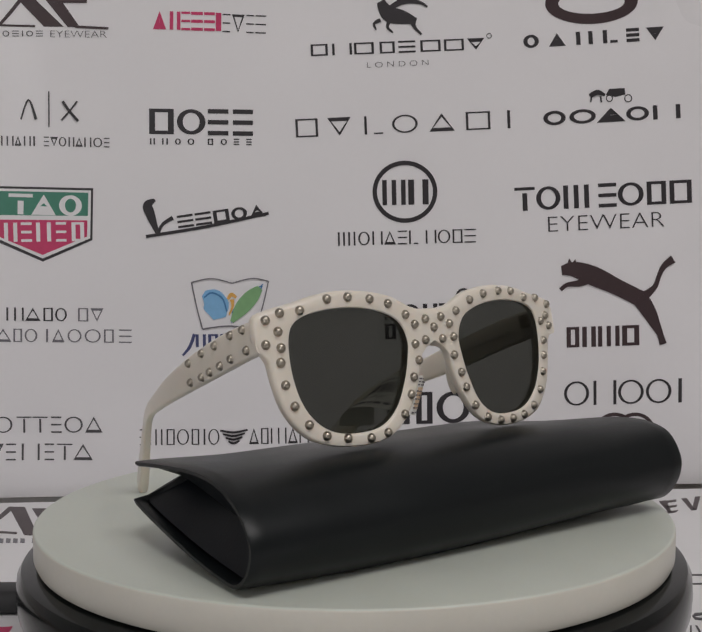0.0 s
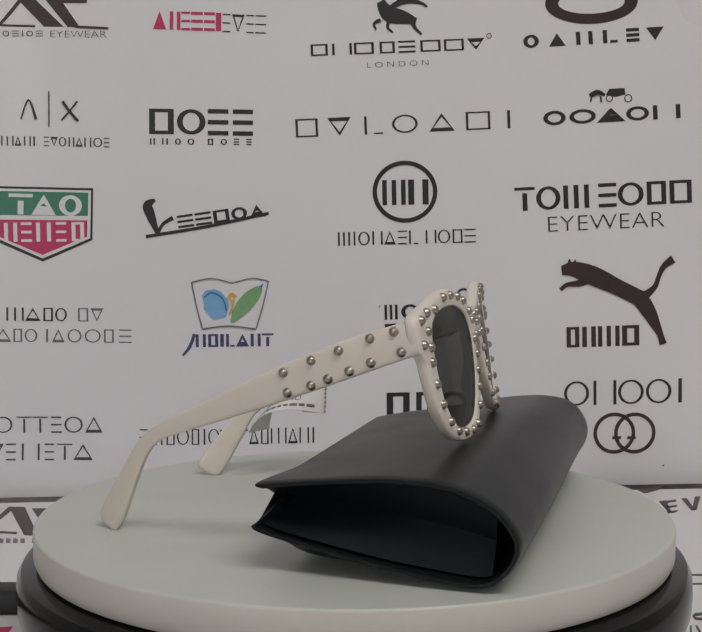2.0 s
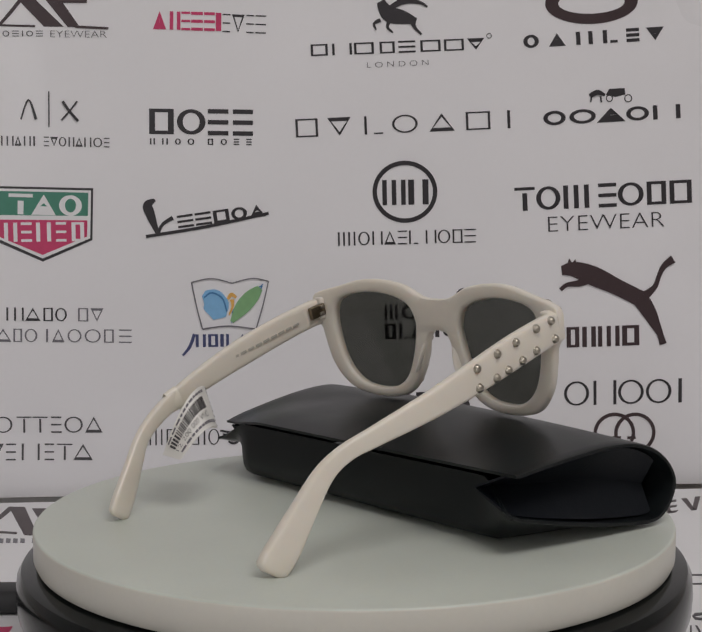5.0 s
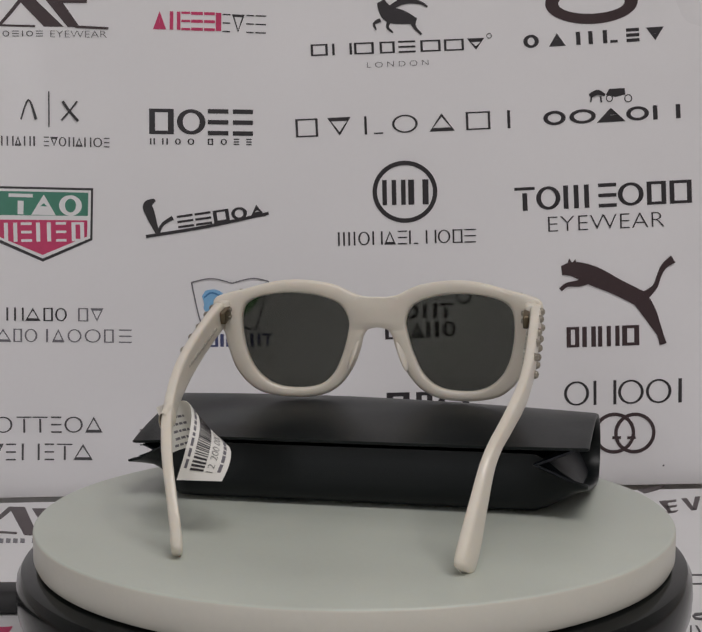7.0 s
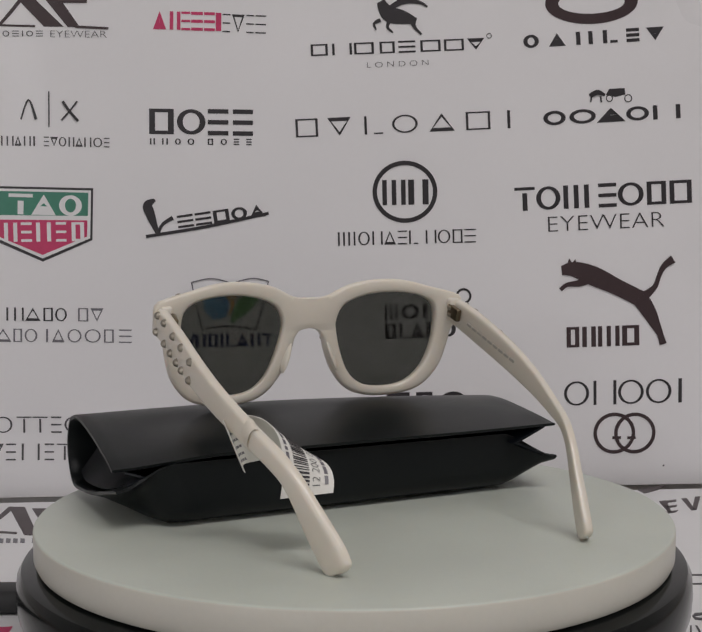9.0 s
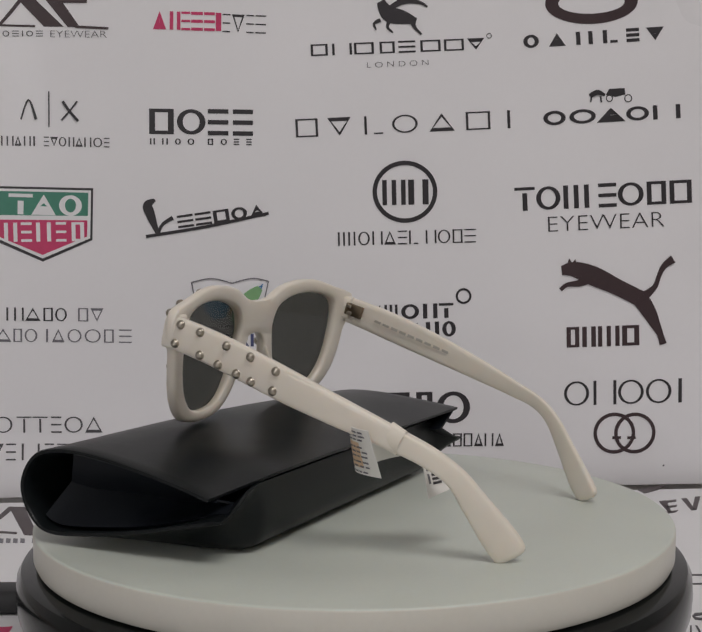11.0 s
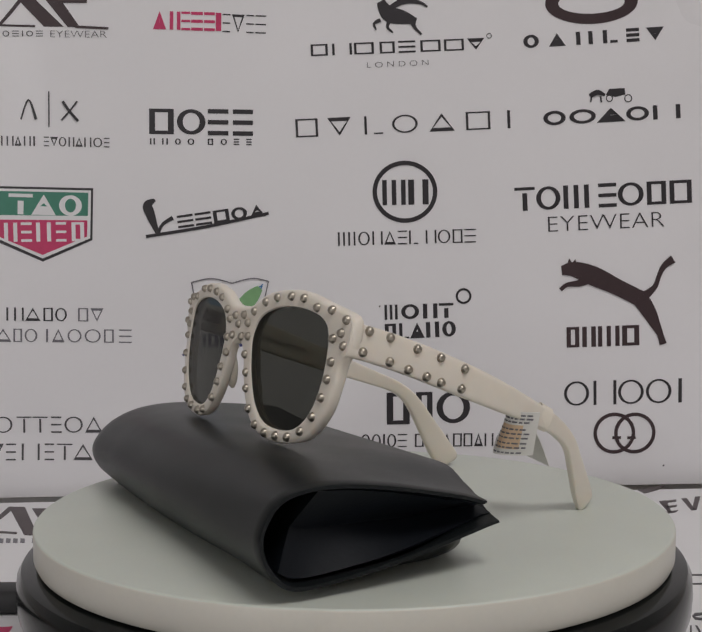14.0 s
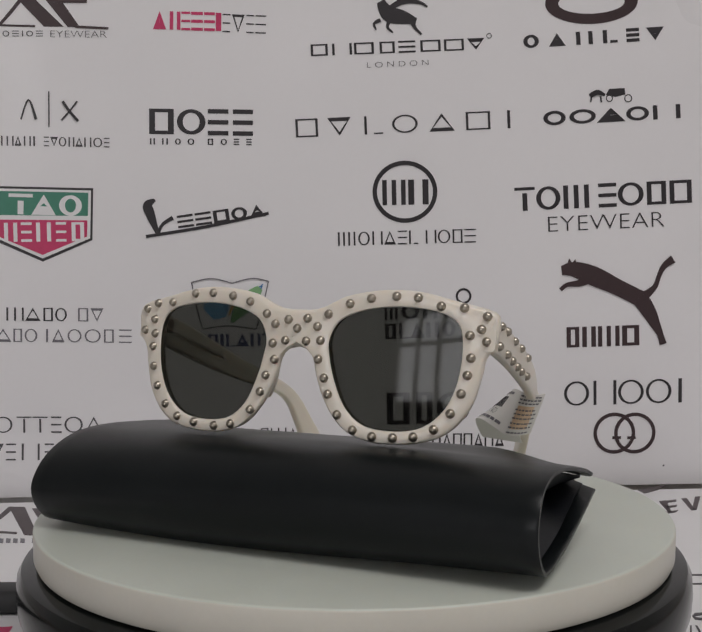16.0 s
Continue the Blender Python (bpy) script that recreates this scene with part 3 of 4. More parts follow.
table_mark([(-211.4, 230.9), (-201.2, 229.7), (-175.2, 164.1), (-182.9, 165.1)], INK_BROWN)
table_mark([(-195.8, 226.3), (-185.4, 226.2), (-181.2, 210.6), (-185.3, 202.1)], INK_BROWN)
table_mark([(-209.8, 191.8), (-211.4, 230.9), (-207.0, 221.8), (-207.0, 187.7)], INK_BROWN)
table_mark([(-201.6, 173.8), (-188.6, 170.8), (-187.4, 167.0), (-200.3, 169.9)], INK_BROWN)
table_mark([(-194.5, 157.7), (-191.7, 156.7), (-189.5, 148.6), (-192.2, 149.5)], INK_GREY)
table_mark([(-190.6, 157.7), (-187.8, 156.7), (-185.6, 148.5), (-188.3, 149.5)], INK_GREY)
table_mark([(-186.6, 157.6), (-183.9, 156.7), (-181.7, 148.5), (-184.4, 149.4)], INK_GREY)
table_mark([(-182.7, 157.6), (-180.0, 156.7), (-177.8, 148.5), (-180.5, 149.4)], INK_GREY)
table_mark([(-176.3, 157.6), (-173.6, 156.6), (-171.5, 148.5), (-174.2, 149.4)], INK_GREY)
table_mark([(-162.0, 77.3), (-161.4, 77.3), (-161.1, 59.1), (-161.9, 59.1)], INK)
table_mark([(-150.8, 16.0), (-144.7, 17.0), (-144.0, 8.4), (-148.8, 8.4)], INK_CRIMSON)
table_mark([(184.4, 274.7), (206.1, 287.9), (197.8, 274.6), (186.4, 264.4)], INK_BROWN)
table_mark([(189.6, 242.3), (194.7, 244.6), (189.7, 214.7), (187.8, 213.6)], INK_BROWN)
table_mark([(194.4, 243.4), (201.6, 247.0), (200.2, 242.2), (193.4, 238.7)], INK_BROWN)
table_mark([(190.5, 229.4), (198.2, 232.8), (196.2, 228.2), (189.5, 224.8)], INK_BROWN)
table_mark([(186.8, 215.9), (194.9, 219.1), (192.4, 214.7), (185.9, 211.5)], INK_BROWN)
table_mark([(205.6, 249.4), (209.3, 250.6), (205.6, 221.3), (202.8, 219.1)], INK_BROWN)
table_mark([(215.5, 254.2), (219.3, 255.4), (206.3, 220.2), (203.6, 220.2)], INK_BROWN)
table_mark([(164.5, 90.0), (172.1, 90.0), (171.5, 88.1), (163.9, 88.2)], INK)
table_mark([(160.2, 75.7), (167.7, 75.7), (167.1, 74.0), (159.7, 74.0)], INK)
table_mark([(146.6, 29.4), (148.8, 32.9), (154.6, 34.1), (153.9, 31.7), (148.1, 29.4), (147.4, 27.7), (151.9, 25.4), (151.2, 23.1), (146.4, 24.8)], INK)
table_mark([(141.9, 17.0), (142.7, 17.0), (140.4, 9.4), (139.7, 9.4)], INK)
table_mark([(144.2, 17.0), (145.0, 17.0), (144.3, 9.4), (143.4, 9.4)], INK)
# ---- turntable ----
turntable = tagged(new("turntable"), "round white-topped display turntable with a black plastic base", "turntable")
part("base", lathe([(0.100, -0.0135), (0.1255, -0.0138), (0.1298, -0.0152), (0.1314, -0.0180), (0.1318, -0.0240), (0.1313, -0.0300), (0.1306, -0.0322),
                    (0.1296, -0.0330), (0.1290, -0.0336), (0.1293, -0.0346), (0.1294, -0.0376), (0.1286, -0.0381), (0.1286, -0.0389),
                    (0.1294, -0.0394), (0.1294, -0.0412), (0.1286, -0.0417), (0.1286, -0.0425), (0.1294, -0.0430), (0.1294, -0.0448), (0.1286, -0.0453), (0.1286, -0.0461),
                    (0.1294, -0.0466), (0.1291, -0.0520), (0.1272, -0.0545), (0.100, -0.0547)]), BLACK_PLASTIC, turntable, "glossy black ribbed round base")
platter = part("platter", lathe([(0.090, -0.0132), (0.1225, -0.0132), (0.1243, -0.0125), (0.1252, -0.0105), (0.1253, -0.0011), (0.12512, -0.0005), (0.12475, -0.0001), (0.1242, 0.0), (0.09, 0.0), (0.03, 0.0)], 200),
               PLATTER, turntable, "matt white rotating disc with a warmer-toned edge")
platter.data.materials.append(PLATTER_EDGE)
# the upright side takes a warmer tone than the top
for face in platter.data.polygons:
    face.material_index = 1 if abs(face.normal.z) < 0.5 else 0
cable = tagged(new("power_cable"), "thick black power lead lying on the table beside the turntable", "cable")
part("lead", rounded_box(pose(-0.262, 0.036, TABLE + 0.0048, 0, 0, 2), 0.21, 0.013, 0.0088, 0.003), RUBBER, cable)
part("plug", rounded_box(pose(-0.149, 0.0395, TABLE + 0.0054, 0, 0, 2), 0.034, 0.018, 0.0104, 0.003), RUBBER, cable)

# ---- spectacle case ----
case = tagged(new("glasses_case"), "soft black leather glasses case with a rounded front fold", "case")


def case_line(f):
    """The wrap's outer line at f along the case, from the upper lip round the front fold to the lower lip: depth and height in mm."""
    left = [(49.8, 29.2), (31, 31.6), (4, 34.0), (-15, 32.8), (-29, 27.0), (-36.8, 17.5), (-34.8, 8.5), (-27, 2.2), (-14, 2.1), (12, 5.5), (46, 12.2), (51.6, 14.6)]
    right = [(37.2, 23.5), (27, 26.7), (4, 31.9), (-14, 34.7), (-28, 35.0), (-38.6, 31.6), (-44.6, 21.5), (-42.0, 11.0), (-33, 3.9), (-14, 4.7), (8, 7.9), (42.2, 15.3)]
    mid = [(46.5, 28.2), (31, 31.2), (6, 35.0), (-13, 36.8), (-28, 34), (-39.8, 23), (-39.0, 9.5), (-30, 0.9), (-14, 0.3), (20, 0.5), (41.5, 3.6), (43.0, 25.0)]
    line = []
    for k, (p, q, r) in enumerate(zip(left, mid, right)):
        a, c = (1 - f) * (1 - 2 * f), f * (2 * f - 1)
        if k in (0, 1, 9, 10, 11):   # the lips close soon after the open ends
            reach = 0.22 if k < 2 else 0.12
            a, c = max(0.0, 1 - f / reach), max(0.0, 1 - (1 - f) / reach)
            a, c = a * a * (3 - 2 * a), c * c * (3 - 2 * c)
        line.append((a * p[0] + (1 - a - c) * q[0] + c * r[0], a * p[1] + (1 - a - c) * q[1] + c * r[1]))
    return line


CASE_LEFT, CASE_RIGHT, WRAP = -94.8, 98.0, 1.9


def case_across(f, v):
    """Where a section stands across the case: its open end is cut a little askew."""
    return CASE_LEFT + (CASE_RIGHT - CASE_LEFT) * f + 0.062 * v * max(0.0, 1 - 2 * f)


def case_section(f):
    outer = smooth_line(case_line(f), 6)
    inner = []
    for k, p in enumerate(outer):
        a, b = outer[max(k - 1, 0)], outer[min(k + 1, len(outer) - 1)]
        along = (b - a).normalized()
        inner.append(p + Vector((-along.y, along.x)) * WRAP * (0.6 if k in (0, len(outer) - 1) else 1.0))
    return outer, inner


def on_platter(u, v, z):
    return ON_PLATTER @ Vector((u * MM, v * MM, z * MM))


def case_wrap():
    loops = []
    fs = [0, 0.004] + [k / 36 for k in range(1, 36)] + [0.996, 1]
    for i, f in enumerate(fs):
        outer, inner = case_section(f)
        trim = 0.4 if i in (0, len(fs) - 1) else 0.0
        ring = [p + (q - p) * trim * 0.5 for p, q in zip(outer, inner)] + [q + (p - q) * trim * 0.5 for p, q in zip(outer[::-1], inner[::-1])]
        loops.append([on_platter(case_across(f, p.x), p.x, p.y) for p in ring])
    bm = skin(loops)
    return bm


def case_gusset(f, inward, stop):
    """An end panel, folded inwards along its middle; it stops short of the round front, where it turns inwards."""
    outer, inner = case_section(f)
    n = len(inner) // 2
    upper, lower = inner[:n + 1], inner[::-1][:n + 1]
    bm = bmesh.new()
    rows = []
    for p, q in zip(upper, lower):
        open_here = (p - q).length
        if min(p.x, q.x) < stop:
            break
        back = min(1.0, max(0.0, (p.x - stop) / 72))   # 0 at the round front, 1 at the lips
        fold = min(5.0 + 10.0 * back, 1.2 * open_here)
        rows.append([bm.verts.new(on_platter(case_across(f, p.x) + inward * (fold * (1 - abs(2 * t - 1)) + 0.6), *(p + (q - p) * t))) for t in (0.03, 0.18, 0.34, 0.5, 0.66, 0.82, 0.97)])
    p, q = upper[len(rows)], lower[len(rows)]
    p, q = p.lerp(upper[len(rows) - 1], 0.8), q.lerp(lower[len(rows) - 1], 0.8)
    rows.append([bm.verts.new(on_platter(case_across(f, p.x) + inward * 18, *(p + (q - p) * t))) for t in (0.05, 0.2, 0.35, 0.5, 0.65, 0.8, 0.95)])
    for a, b in zip(rows, rows[1:]):
        for k in range(6):
            bm.faces.new((a[k], a[k + 1], b[k + 1], b[k]))
    bmesh.ops.remove_doubles(bm, verts=bm.verts, dist=1e-6)
    bmesh.ops.solidify(bm, geom=bm.faces[:], thickness=0.0008)
    return bm


part("wrap", case_wrap(), LEATHER, case)
part("gusset", case_gusset(0.02, 1, -30), LINING, case, "folded black end panel")
part("gusset", case_gusset(0.98, -1, -37), LINING, case, "folded black end panel")

# ---- sunglasses ----
glasses = tagged(new("sunglasses"), "ivory studded sunglasses with smoke lenses resting on the case", "sunglasses")


def front(u, z):
    """Depth of the front's face: bowed across, its foot forward."""
    return -6.75 + 0.0112 * u + 0.00155 * u * u + 0.158 * (z - 82)


LENS_MID = Vector((37.0, 64.0))
LENS_LINE = smooth_line([(12.8, 73.0), (16.2, 79.6), (24.5, 83.3), (35, 84.8), (46, 84.3), (55, 82.0), (59.4, 77.5), (60.2, 68), (58.4, 57.2), (54.2, 48.8), (47, 43.3), (37, 41.8), (27, 43.3), (20.2, 48.8), (15.8, 58), (13.3, 67)], 8, True)
RIM_LINE = smooth_line([(0, 83.2), (5, 83.25), (9.5, 84.3), (14, 86.5), (19, 88.6), (29, 90.4), (39, 90.7), (48, 89.4), (57, 87.0), (65, 85.1), (70.6, 83.2), (72.2, 80.5), (72, 75), (71, 70.8), (68.2, 67.8), (66.8, 61), (64.3, 52), (60, 45.2), (54.5, 40.6), (47.5, 38.3), (39, 37.4), (30.5, 37.7), (22.5, 39.9), (16.2, 44.8), (11, 52.6), (7.8, 60.8), (6.8, 65.2), (5.0, 68.2), (2.6, 69.8), (0, 70.2)], 6)


def meet(line, angle, closed=True):
    """Where a ray from the lens's middle meets a line."""
    d = Vector((math.cos(angle), math.sin(angle)))
    best = None
    n = len(line)
    for k in range(n):
        a, b = line[k] - LENS_MID, line[(k + 1) % n] - LENS_MID
        e = b - a
        det = d.x * -e.y + e.x * d.y
        if abs(det) < 1e-9:
            continue
        r = (a.x * -e.y + e.x * a.y) / det
        s = (d.x * a.y - d.y * a.x) / det
        if r > 0 and -1e-6 <= s <= 1 + 1e-6 and (best is None or r > best):
            best = r
    return LENS_MID + d * best


def seam_angle(z):
    return math.atan2(z - LENS_MID.y, -LENS_MID.x)


ANGLES = sorted([2 * math.pi * k / 120 - math.pi for k in range(120)] + [seam_angle(83.19), seam_angle(70.19)])
THICK = 4.6


def rim_half(side):
    """One half of the front: the sections go from the lens's edge over the face to the outer edge and back."""
    loops = []
    for a in ANGLES:
        i, o = meet(LENS_LINE, a), meet(RIM_LINE, a)
        out = (o - i).normalized()
        seam = o.x < 0.02
        ring = []
        for base, inset, depth in ((i, 0, 3.4), (i, 0, 0.9), (i, 0.35, 0.25), (i, 1.0, 0.0), (o, -1.5, 0.0), (o, -0.55, 0.3), (o, 0, 1.1), (o, 0, 3.4), (o, -0.5, 4.2), (o, -1.4, THICK), (i, 1.2, THICK), (i, 0.4, 4.2)):
            along = out
            if base is o and o.x < 16 and o.y > 81.5:
                along = out.lerp(Vector((0, 1)), min(1, (16 - o.x) / 13)).normalized()
            elif base is o and o.x < 5 and 67 < o.y < 70.6:
                along = out.lerp(Vector((0, -1)), min(1, (5 - o.x) / 4.5)).normalized()
            p = base + along * inset
            if seam and base is o:
                if 70.6 <= o.y <= 82.0:
                    p, depth = Vector((0, min(max(o.y, 71.2), 81.0))), (0.0 if depth < 2 else THICK)
            v = front(side * p.x, p.y) + depth
            ring.append(on_platter(side * p.x, v, p.y))
        loops.append(ring)
    bm = bmesh.new()
    rows = [[bm.verts.new(p) for p in loop] for loop in loops]
    m = len(rows[0])
    for k in range(len(rows)):
        one, two = rows[k], rows[(k + 1) % len(rows)]
        for j in range(m):
            quad = (one[j], one[(j + 1) % m], two[(j + 1) % m], two[j])
            try:
                bm.faces.new(quad)
            except ValueError:
                pass
    return bm


def front_frame():
    bm = rim_half(1)
    other = rim_half(-1)
    me = bpy.data.meshes.new("half")
    other.to_mesh(me)
    other.free()
    bm.from_mesh(me)
    bpy.data.meshes.remove(me)
    bmesh.ops.remove_doubles(bm, verts=bm.verts, dist=2e-6)
    inverse = ON_PLATTER.inverted()
    inside = [f for f in bm.faces if all(abs((inverse @ v.co).x) < 1e-5 for v in f.verts)]
    bmesh.ops.delete(bm, geom=inside, context="FACES")
    bridge = []
    for v in bm.verts:
        u, depth, z = (inverse @ v.co) / MM
        if abs(u) < 10 and 67.5 < z < 82.4 and depth - front(u, z) > 1.8:
            bridge.append(v)
    for _ in range(14):
        bmesh.ops.smooth_vert(bm, verts=bridge, factor=0.5, use_axis_x=True, use_axis_y=True, use_axis_z=True)
    return bm


def lens_face(u, z):
    """The pane is bowed upwards as well as across."""
    return front(u, z) + 0.0018 * (z - LENS_MID.y) ** 2 - 0.3


def lens(side):
    """A bowed pane, two millimetres thick, held in the rim."""
    bm = bmesh.new()
    loops = []
    line = [LENS_MID + (p - LENS_MID) * 1.012 for p in LENS_LINE[::2]]
    for depth, scales in ((0.7, (0.0, 0.25, 0.5, 0.75, 1.0)), (2.5, (1.0, 0.75, 0.5, 0.25, 0.0))):
        for f in scales:
            if f == 0:
                loops.append([bm.verts.new(on_platter(side * LENS_MID.x, lens_face(side * LENS_MID.x, LENS_MID.y) + depth, LENS_MID.y))])
            else:
                pts = [LENS_MID + (p - LENS_MID) * f for p in line]
                loops.append([bm.verts.new(on_platter(side * p.x, lens_face(side * p.x, p.y) + depth, p.y)) for p in pts])
    n = len(line)
    for one, two in zip(loops, loops[1:]):
        for k in range(n):
            if len(one) == 1:
                bm.faces.new((one[0], two[k], two[(k + 1) % n]))
            elif len(two) == 1:
                bm.faces.new((two[0], one[k], one[(k + 1) % n]))
            else:
                bm.faces.new((one[k], one[(k + 1) % n], two[(k + 1) % n], two[k]))
    for f in bm.faces:
        c = ON_PLATTER.inverted() @ f.calc_center_median() / MM
        f.material_index = 0 if c.y - lens_face(c.x, c.z) < 1.6 else 1
    return bm


def stud(place, out, radius=1.58):
    """A domed rivet on a thin collar."""
    bm = bmesh.new()
    turn = out.to_track_quat("Z", "Y").to_matrix().to_4x4()
    n, rows = 14, []
    for r, h in ((1.08, -0.3), (1.08, 0.06), (1.0, 0.14), (0.93, 0.42), (0.74, 0.72), (0.42, 0.92)):
        rows.append([bm.verts.new(Matrix.Translation(place) @ turn @ Vector((r * radius * MM * math.cos(2 * math.pi * k / n), r * radius * MM * math.sin(2 * math.pi * k / n), h * radius * MM))) for k in range(n)])
    for one, two in zip(rows, rows[1:]):
        for k in range(n):
            bm.faces.new((one[k], one[(k + 1) % n], two[(k + 1) % n], two[k]))
    tip = bm.verts.new(Matrix.Translation(place) @ turn @ Vector((0, 0, radius * MM)))
    for k in range(n):
        bm.faces.new((rows[-1][k], rows[-1][(k + 1) % n], tip))
    bm.faces.new(rows[0])
    return bm


frame_part = part("front_frame", front_frame(), IVORY, glasses, "glossy ivory acetate front")
for side in (1, -1):
    pane = part("lens", lens(side), LENS, glasses, "dark smoke-grey tinted lens")
    pane.data.materials.append(LENS_BACK)

STUDS = {1: [(11.9, 82.0), (19.8, 85.8), (27.6, 87.8), (36.7, 88.6), (44.4, 88.2), (52.5, 85.4), (60.5, 84.9), (68.4, 82.0), (66.6, 77.6), (68.5, 73.4), (62.8, 75.5),
             (63.5, 67.8), (62.6, 61.9), (60.8, 55.6), (57.5, 48.8), (52.1, 43.2), (45.2, 40.4), (38.0, 39.8), (30.6, 39.9), (23.4, 41.8), (17.3, 46.8), (13.4, 53.8), (11.6, 59.4), (8.9, 65.9),
             (9.4, 72.6), (3.8, 72.2), (7.9, 77.5), (3.9, 80.3)],
         -1: [(12.7, 81.6), (20.0, 85.8), (27.6, 87.7), (36.6, 88.6), (44.8, 88.2), (55.5, 84.6), (62.8, 84.0), (68.1, 81.7), (64.0, 77.8), (68.7, 73.6), (63.4, 72.4),
              (64.0, 67.5), (63.0, 60.0), (60.4, 52.8), (55.8, 46.3), (49.6, 42.1), (41.6, 40.6), (32.4, 39.9), (25.2, 41.1), (17.2, 46.8), (13.5, 53.4), (11.6, 59.4), (8.5, 65.2),
              (9.5, 71.0), (4.5, 72.2), (8.9, 78.0), (3.7, 79.7)]}
for side in (1, -1):
    for u, z in STUDS[side]:
        out = ON_PLATTER.to_3x3() @ Vector((side * 0.0031 * u, -1, 0.158))
        part("stud", stud(on_platter(side * u, front(side * u, z), z), out), STUD, frame_part)
part("stud", stud(on_platter(0, front(0, 76.6), 76.6), ON_PLATTER.to_3x3() @ Vector((0, -1, 0.13))), STUD, frame_part)


def temple_stations(side):
    """Depth, height and breadth of the arm along its middle, then its middle across and its thickness."""
    if side < 0:
        return [(0.5, 76.2, 11.6, -69.4, 5.0), (10, 73.4, 12.2, -69.5, 4.6), (27, 67.4, 12.8, -69.4, 4.2), (48, 59.2, 11.8, -69.0, 3.9), (68, 51.2, 9.6, -67.2, 3.6), (88, 43.2, 6.8, -63.2, 3.4),
                (98.5, 38.6, 5.8, -60.6, 3.4), (106, 32.0, 6.2, -58.2, 3.6), (113, 20, 8.2, -55.8, 4.0), (119, 9, 10.4, -53.8, 4.6), (122, 4.2, 10.6, -52.8, 4.8), (123.8, 1.2, 9.6, -52.3, 4.5)]
    return [(0.5, 75.8, 11.9, 69.2, 5.0), (10, 73.4, 12.0, 69.2, 4.6), (27, 67.5, 12.2, 69.0, 4.2), (48, 59.0, 12.0, 68.6, 4.2), (66, 51.4, 10.6, 66.8, 4.2), (87, 42.2, 8.0, 62.6, 4.2),
            (99, 35.8, 7.0, 58.6, 4.4), (107.5, 28.8, 6.8, 55.0, 4.2), (113.6, 19, 8.8, 51.4, 4.2), (119.6, 9, 11.0, 47.8, 4.5), (122.4, 4.4, 11.2, 46.4, 4.6), (124.2, 1.3, 10.4, 45.7, 4.3)]


def temple(side):
    line = smooth_line([(s[0], s[1], s[2]) for s in temple_stations(side)], 5)
    extra = smooth_line([(s[3], s[4], 0) for s in temple_stations(side)], 5)
    loops = []
    for k, (p, q) in enumerate(zip(line, extra)):
        a, b = line[max(k - 1, 0)], line[min(k + 1, len(line) - 1)]
        along = Vector((b.x - a.x, b.y - a.y)).normalized()
        up = Vector((-along.y, along.x))
        if up.y < 0:
            up = -up
        bend = min(1.0, max(0.0, (p.x - 62) / 42))
        twist = 0.36 * bend * bend * (3 - 2 * bend)   # the blade turns inwards with the arm
        tip = (0.62, 0.84, 0.95)[len(line) - 1 - k] if k > len(line) - 4 else 1.0
        ring = []
        for j in range(20):
            ang = 2 * math.pi * j / 20
            cx, cy = math.cos(ang), math.sin(ang)
            e = 0.42 + 0.3 * max(0.0, (k - 0.75 * len(line)) / (0.25 * len(line)))
            x = math.copysign(abs(cx) ** e, cx) * q.y / 2 * tip
            y = math.copysign(abs(cy) ** e, cy) * p.z / 2 * tip
            ring.append(on_platter(q.x + x - side * twist * up.x * y, p.x + up.x * y, p.y + up.y * y))
        loops.append(ring)
    bm = skin(loops)
    return bm


def arm_face(side, v):
    """How far across the arm's outer face stands at depth v."""
    stations = temple_stations(side)
    return float(np.interp(v, [q[0] for q in stations], [abs(q[3]) + q[4] / 2 for q in stations]))


def temple_studs(side):
    """Two rows of rivets: depth and height."""
    rows = [(8.1, 78.2), (16.3, 75.7), (27.2, 71.3), (36.9, 67.8), (47, 63.3), (5.5, 71.4), (16, 67.6), (23.5, 64.5), (31, 61.6), (37, 59.2), (45.6, 56.4)]
    return [(v, z, arm_face(side, v)) for v, z in rows]


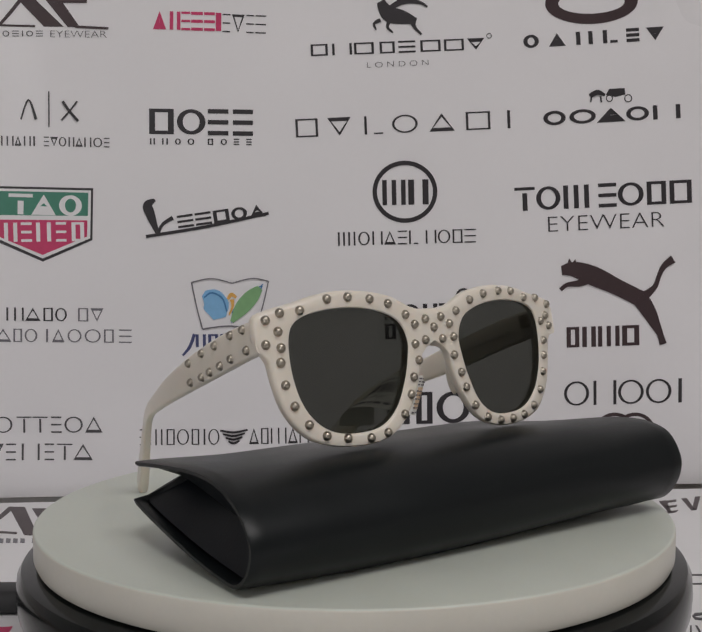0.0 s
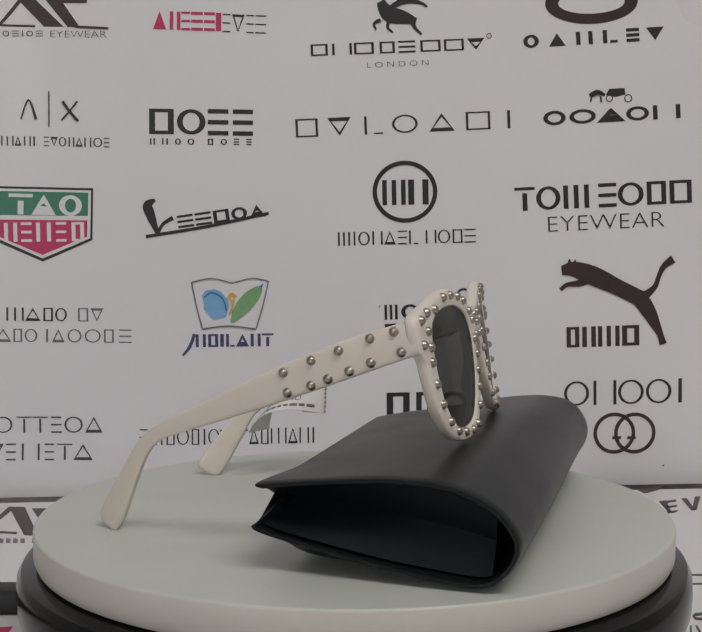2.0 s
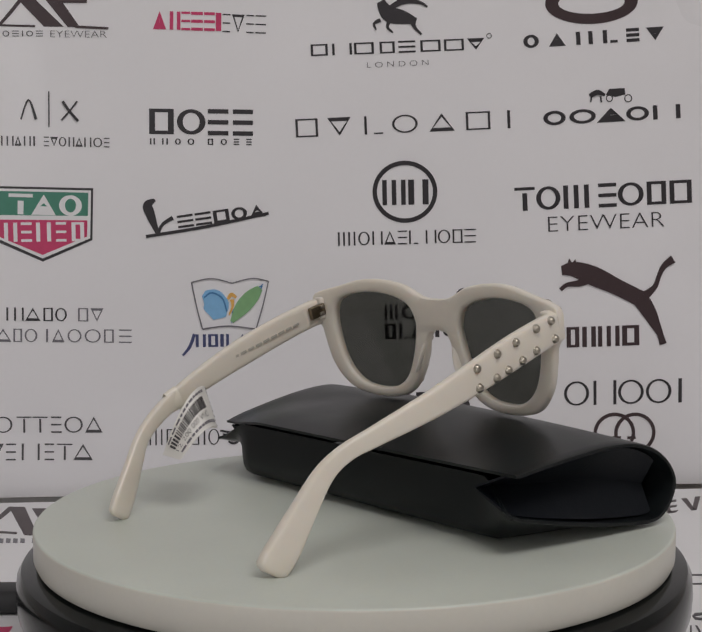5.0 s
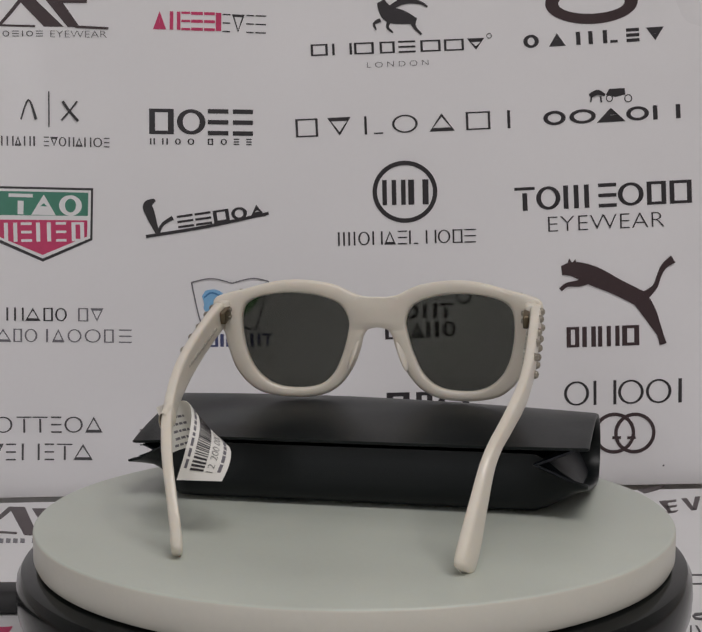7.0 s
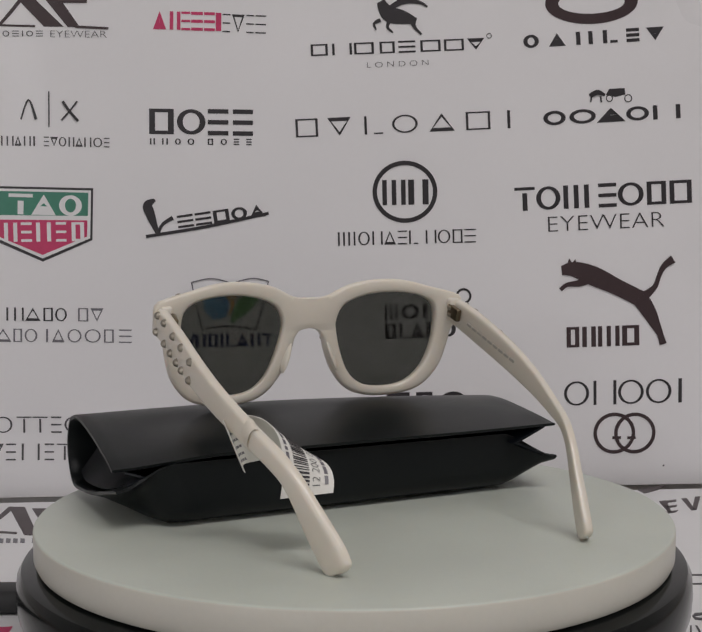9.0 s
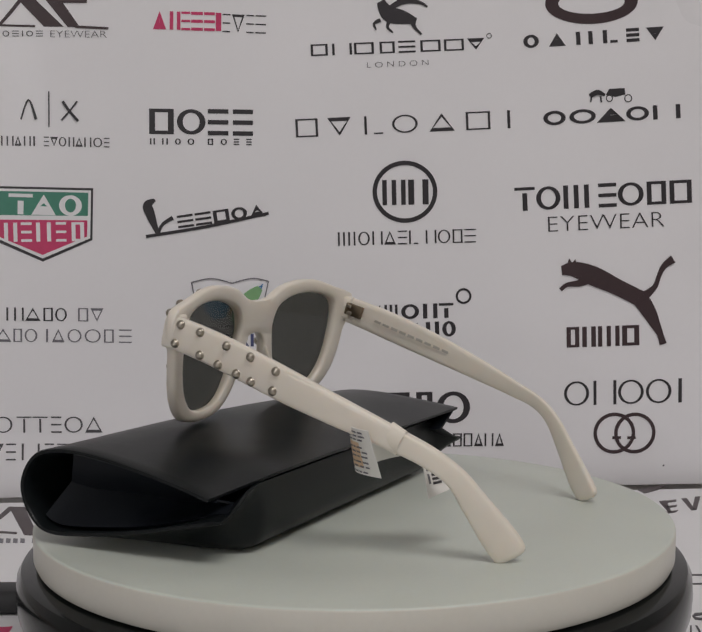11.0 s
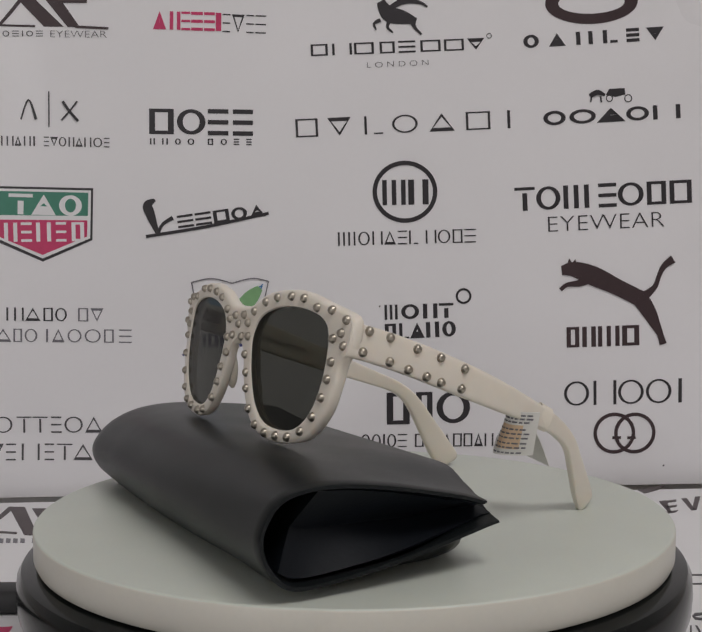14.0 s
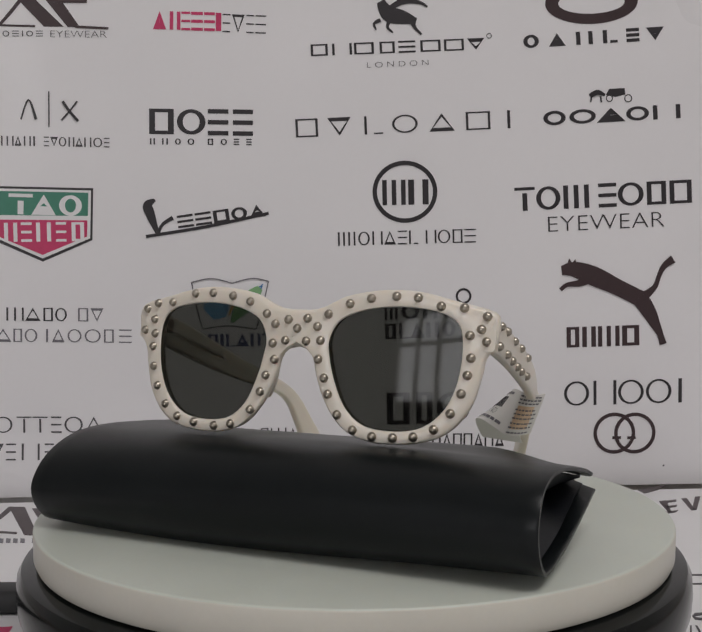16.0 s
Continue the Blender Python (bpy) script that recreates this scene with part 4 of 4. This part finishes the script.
for side in (-1, 1):
    arm = part("temple", temple(side), IVORY, glasses, "ivory arm with two rows of studs")
    for v, z, u in temple_studs(side):
        part("stud", stud(on_platter(side * u, v, z), ON_PLATTER.to_3x3() @ Vector((side, 0.02, 0.0))), STUD, arm)
    for k in range(9):
        v = 20 + 4.2 * k
        z = 71.2 - 0.36 * (v - 17) if side < 0 else 70.4 - 0.36 * (v - 17)
        part("printed_bar", rounded_box(ON_PLATTER @ pose(side * 66.4 * MM, v * MM, z * MM, -20.5, 0, 0), 0.5 * MM, 3.2 * MM, 1.1 * MM, 0), ARM_PRINT, arm)
    # inner hinge with two knuckles
    hinge = part("hinge", rounded_box(ON_PLATTER @ pose(side * 65.6 * MM, 8.2 * MM, 75.2 * MM, -18, 0, 0), 2.4 * MM, 8.6 * MM, 5.6 * MM, 0.5 * MM), HINGE, glasses, "dark bronze metal hinge")
    for dz in (-1.6, 1.6):
        part("screw", rounded_box(ON_PLATTER @ pose(side * 64.2 * MM, 6.4 * MM, (75.8 + dz) * MM, -18, 0, 0), 1.6 * MM, 2.4 * MM, 1.6 * MM, 0.4 * MM), STUD, hinge)
    part("corner_block", rounded_box(ON_PLATTER @ pose(side * 67.4 * MM, 3.6 * MM, 76.6 * MM, -8, 0, 0), 5.2 * MM, 5.6 * MM, 10.4 * MM, 1.2 * MM), IVORY, glasses)


def nose_pad(side):
    bm = bmesh.new()
    bmesh.ops.create_uvsphere(bm, u_segments=20, v_segments=12, radius=1.0,
                              matrix=ON_PLATTER @ pose(side * 10.6 * MM, (front(side * 10, 60) + 4.0) * MM, 58.5 * MM, 0, side * -19, side * 25) @ Matrix.Diagonal((1.2 * MM, 2.4 * MM, 8.6 * MM, 1)))
    return bm


for side in (-1, 1):
    part("nose_pad", nose_pad(side), IVORY, glasses, "moulded ivory nose pad")

# ---- price tag ----
tag = tagged(new("price_tag"), "curled white paper price tag with a barcode hanging from the arm", "price tag")


def on_tag(p, q, lift=0.0):
    """p along the tag: 0 to 1 the flap with the barcode from its low end up to the fold, 1 to 2 the flap behind; q across it, 0 to 1."""
    low = Vector((55.5, 97.5, 21)).lerp(Vector((37.2, 100.6, 22)), q)
    high = Vector((62, 73, 46.5)).lerp(Vector((55, 71, 29)), q)
    mid = Vector((53, 88, 42)).lerp(Vector((38, 89, 32)), q)
    if p <= 1:
        at = low * (1 - p) * (1 - 2 * p) + mid * 4 * p * (1 - p) + high * p * (2 * p - 1)
    else:
        end = Vector((69.5, 83, 45)).lerp(Vector((63, 85, 28)), q)
        at = high.lerp(end, p - 1) + Vector((1.0, -4.5, 0)) * 4 * (p - 1) * (2 - p)
    if lift:
        a = on_tag(p + 0.04, q) - on_tag(p - 0.04, q)
        b = on_tag(p, q + 0.02) - on_tag(p, q - 0.02)
        at = at + a.cross(b).normalized() * -lift
    return at


def tag_patch(p0, p1, q0, q1, lift, n=8, thick=0.25):
    bm = bmesh.new()
    sides = []
    for up in (lift, lift - thick):
        sides.append([[bm.verts.new(on_platter(*on_tag(p0 + (p1 - p0) * i / n, q0 + (q1 - q0) * k / 4, up))) for k in range(5)] for i in range(n + 1)])
    for s in sides:
        for i in range(n):
            for k in range(4):
                bm.faces.new((s[i][k], s[i + 1][k], s[i + 1][k + 1], s[i][k + 1]))
    a, b = sides
    for i in range(n):
        for k in (0, 4):
            bm.faces.new((a[i][k], a[i + 1][k], b[i + 1][k], b[i][k]))
    for k in range(4):
        for i in (0, n):
            bm.faces.new((a[i][k], a[i][k + 1], b[i][k + 1], b[i][k]))
    return bm


part("paper", tag_patch(0, 1.95, 0, 1, 0.12, 32), TAG_PAPER, tag, smooth=True)
pick = random.Random(5)
p = 0.07
while p < 0.8:
    wide = pick.choice((0.008, 0.012, 0.018))
    part("barcode_bar", tag_patch(p, p + wide, 0.22, 0.52, 0.30, 1, 0.1), INK, tag)
    p += wide + pick.choice((0.008, 0.012, 0.016))


def tag_words(body, p0, p1, q0, q1):
    me = text_mesh(body)
    bm = bmesh.new()
    bm.from_mesh(me)
    bpy.data.meshes.remove(me)
    for v in bm.verts:
        v.co = on_platter(*on_tag(p0 + (p1 - p0) * (v.co.x + 0.5), q1 + (q0 - q1) * (v.co.y + 0.5), 0.32))
    return part("lettering", bm, INK, tag, smooth=False)


tag_words("12 200 000 VND", 0.07, 0.78, 0.58, 0.73)
for q0, q1 in ((0.08, 0.14), (0.82, 0.89)):
    p = 0.08
    while p < 0.86:
        wide = pick.uniform(0.03, 0.09)
        part("print_bar", tag_patch(p, p + wide, q0, q1, 0.30, 2, 0.1), INK_GREY, tag)
        p += wide + 0.02
part("sticker", tag_patch(1.08, 1.7, 0.3, 0.85, 0.22, 10, 0.08), TAG_STICKER, tag, "cream sticker on the tag")
for q0 in (0.06, 0.14, 0.22, 0.38, 0.48, 0.58, 0.70, 0.80, 0.92):
    p = 1.04
    while p < 1.75:
        wide = pick.uniform(0.06, 0.14)
        part("print_bar", tag_patch(p, p + wide, q0, q0 + 0.035, 0.34, 3, 0.06), INK_GREY, tag)
        p += wide + 0.035
for q0 in (0.30, 0.45, 0.60, 0.75, 0.88):
    p = 1.20
    while p < 1.75:
        wide = pick.uniform(0.06, 0.14)
        part("print_bar", tag_patch(p, p + wide, q0, q0 + 0.05, -0.16, 3, 0.06), INK_GREY, tag)
        p += wide + 0.035


def tag_band():
    """The strip that goes round the arm."""
    loops = []
    for k in range(24):
        a = 2 * math.pi * k / 24
        y, z = 2.5 * math.cos(a), 4.5 * math.sin(a)
        mid = Vector((62.4, 88.2, 41.8))
        loops.append([on_platter(mid.x + y * g, mid.y + s + z * g * 0.45, mid.z - s * 0.5 + z * g) for s, g in ((-2.6, 1.0), (2.6, 0.94), (2.6, 0.90), (-2.6, 0.96))])
    bm = bmesh.new()
    rows = [[bm.verts.new(p) for p in loop] for loop in loops]
    for k in range(24):
        one, two = rows[k], rows[(k + 1) % 24]
        for j in range(4):
            bm.faces.new((one[j], one[(j + 1) % 4], two[(j + 1) % 4], two[j]))
    return bm


part("band", tag_band(), TAG_BAND, tag, "cream strip wrapped round the arm")


def motions():
    turning = [(0.5 * k, pose(0, 0, 0, 0, 0, SPIN * 0.5 * k)) for k in range(33)]
    for thing in (platter, case, glasses, tag):
        walk(thing, turning)


motions()
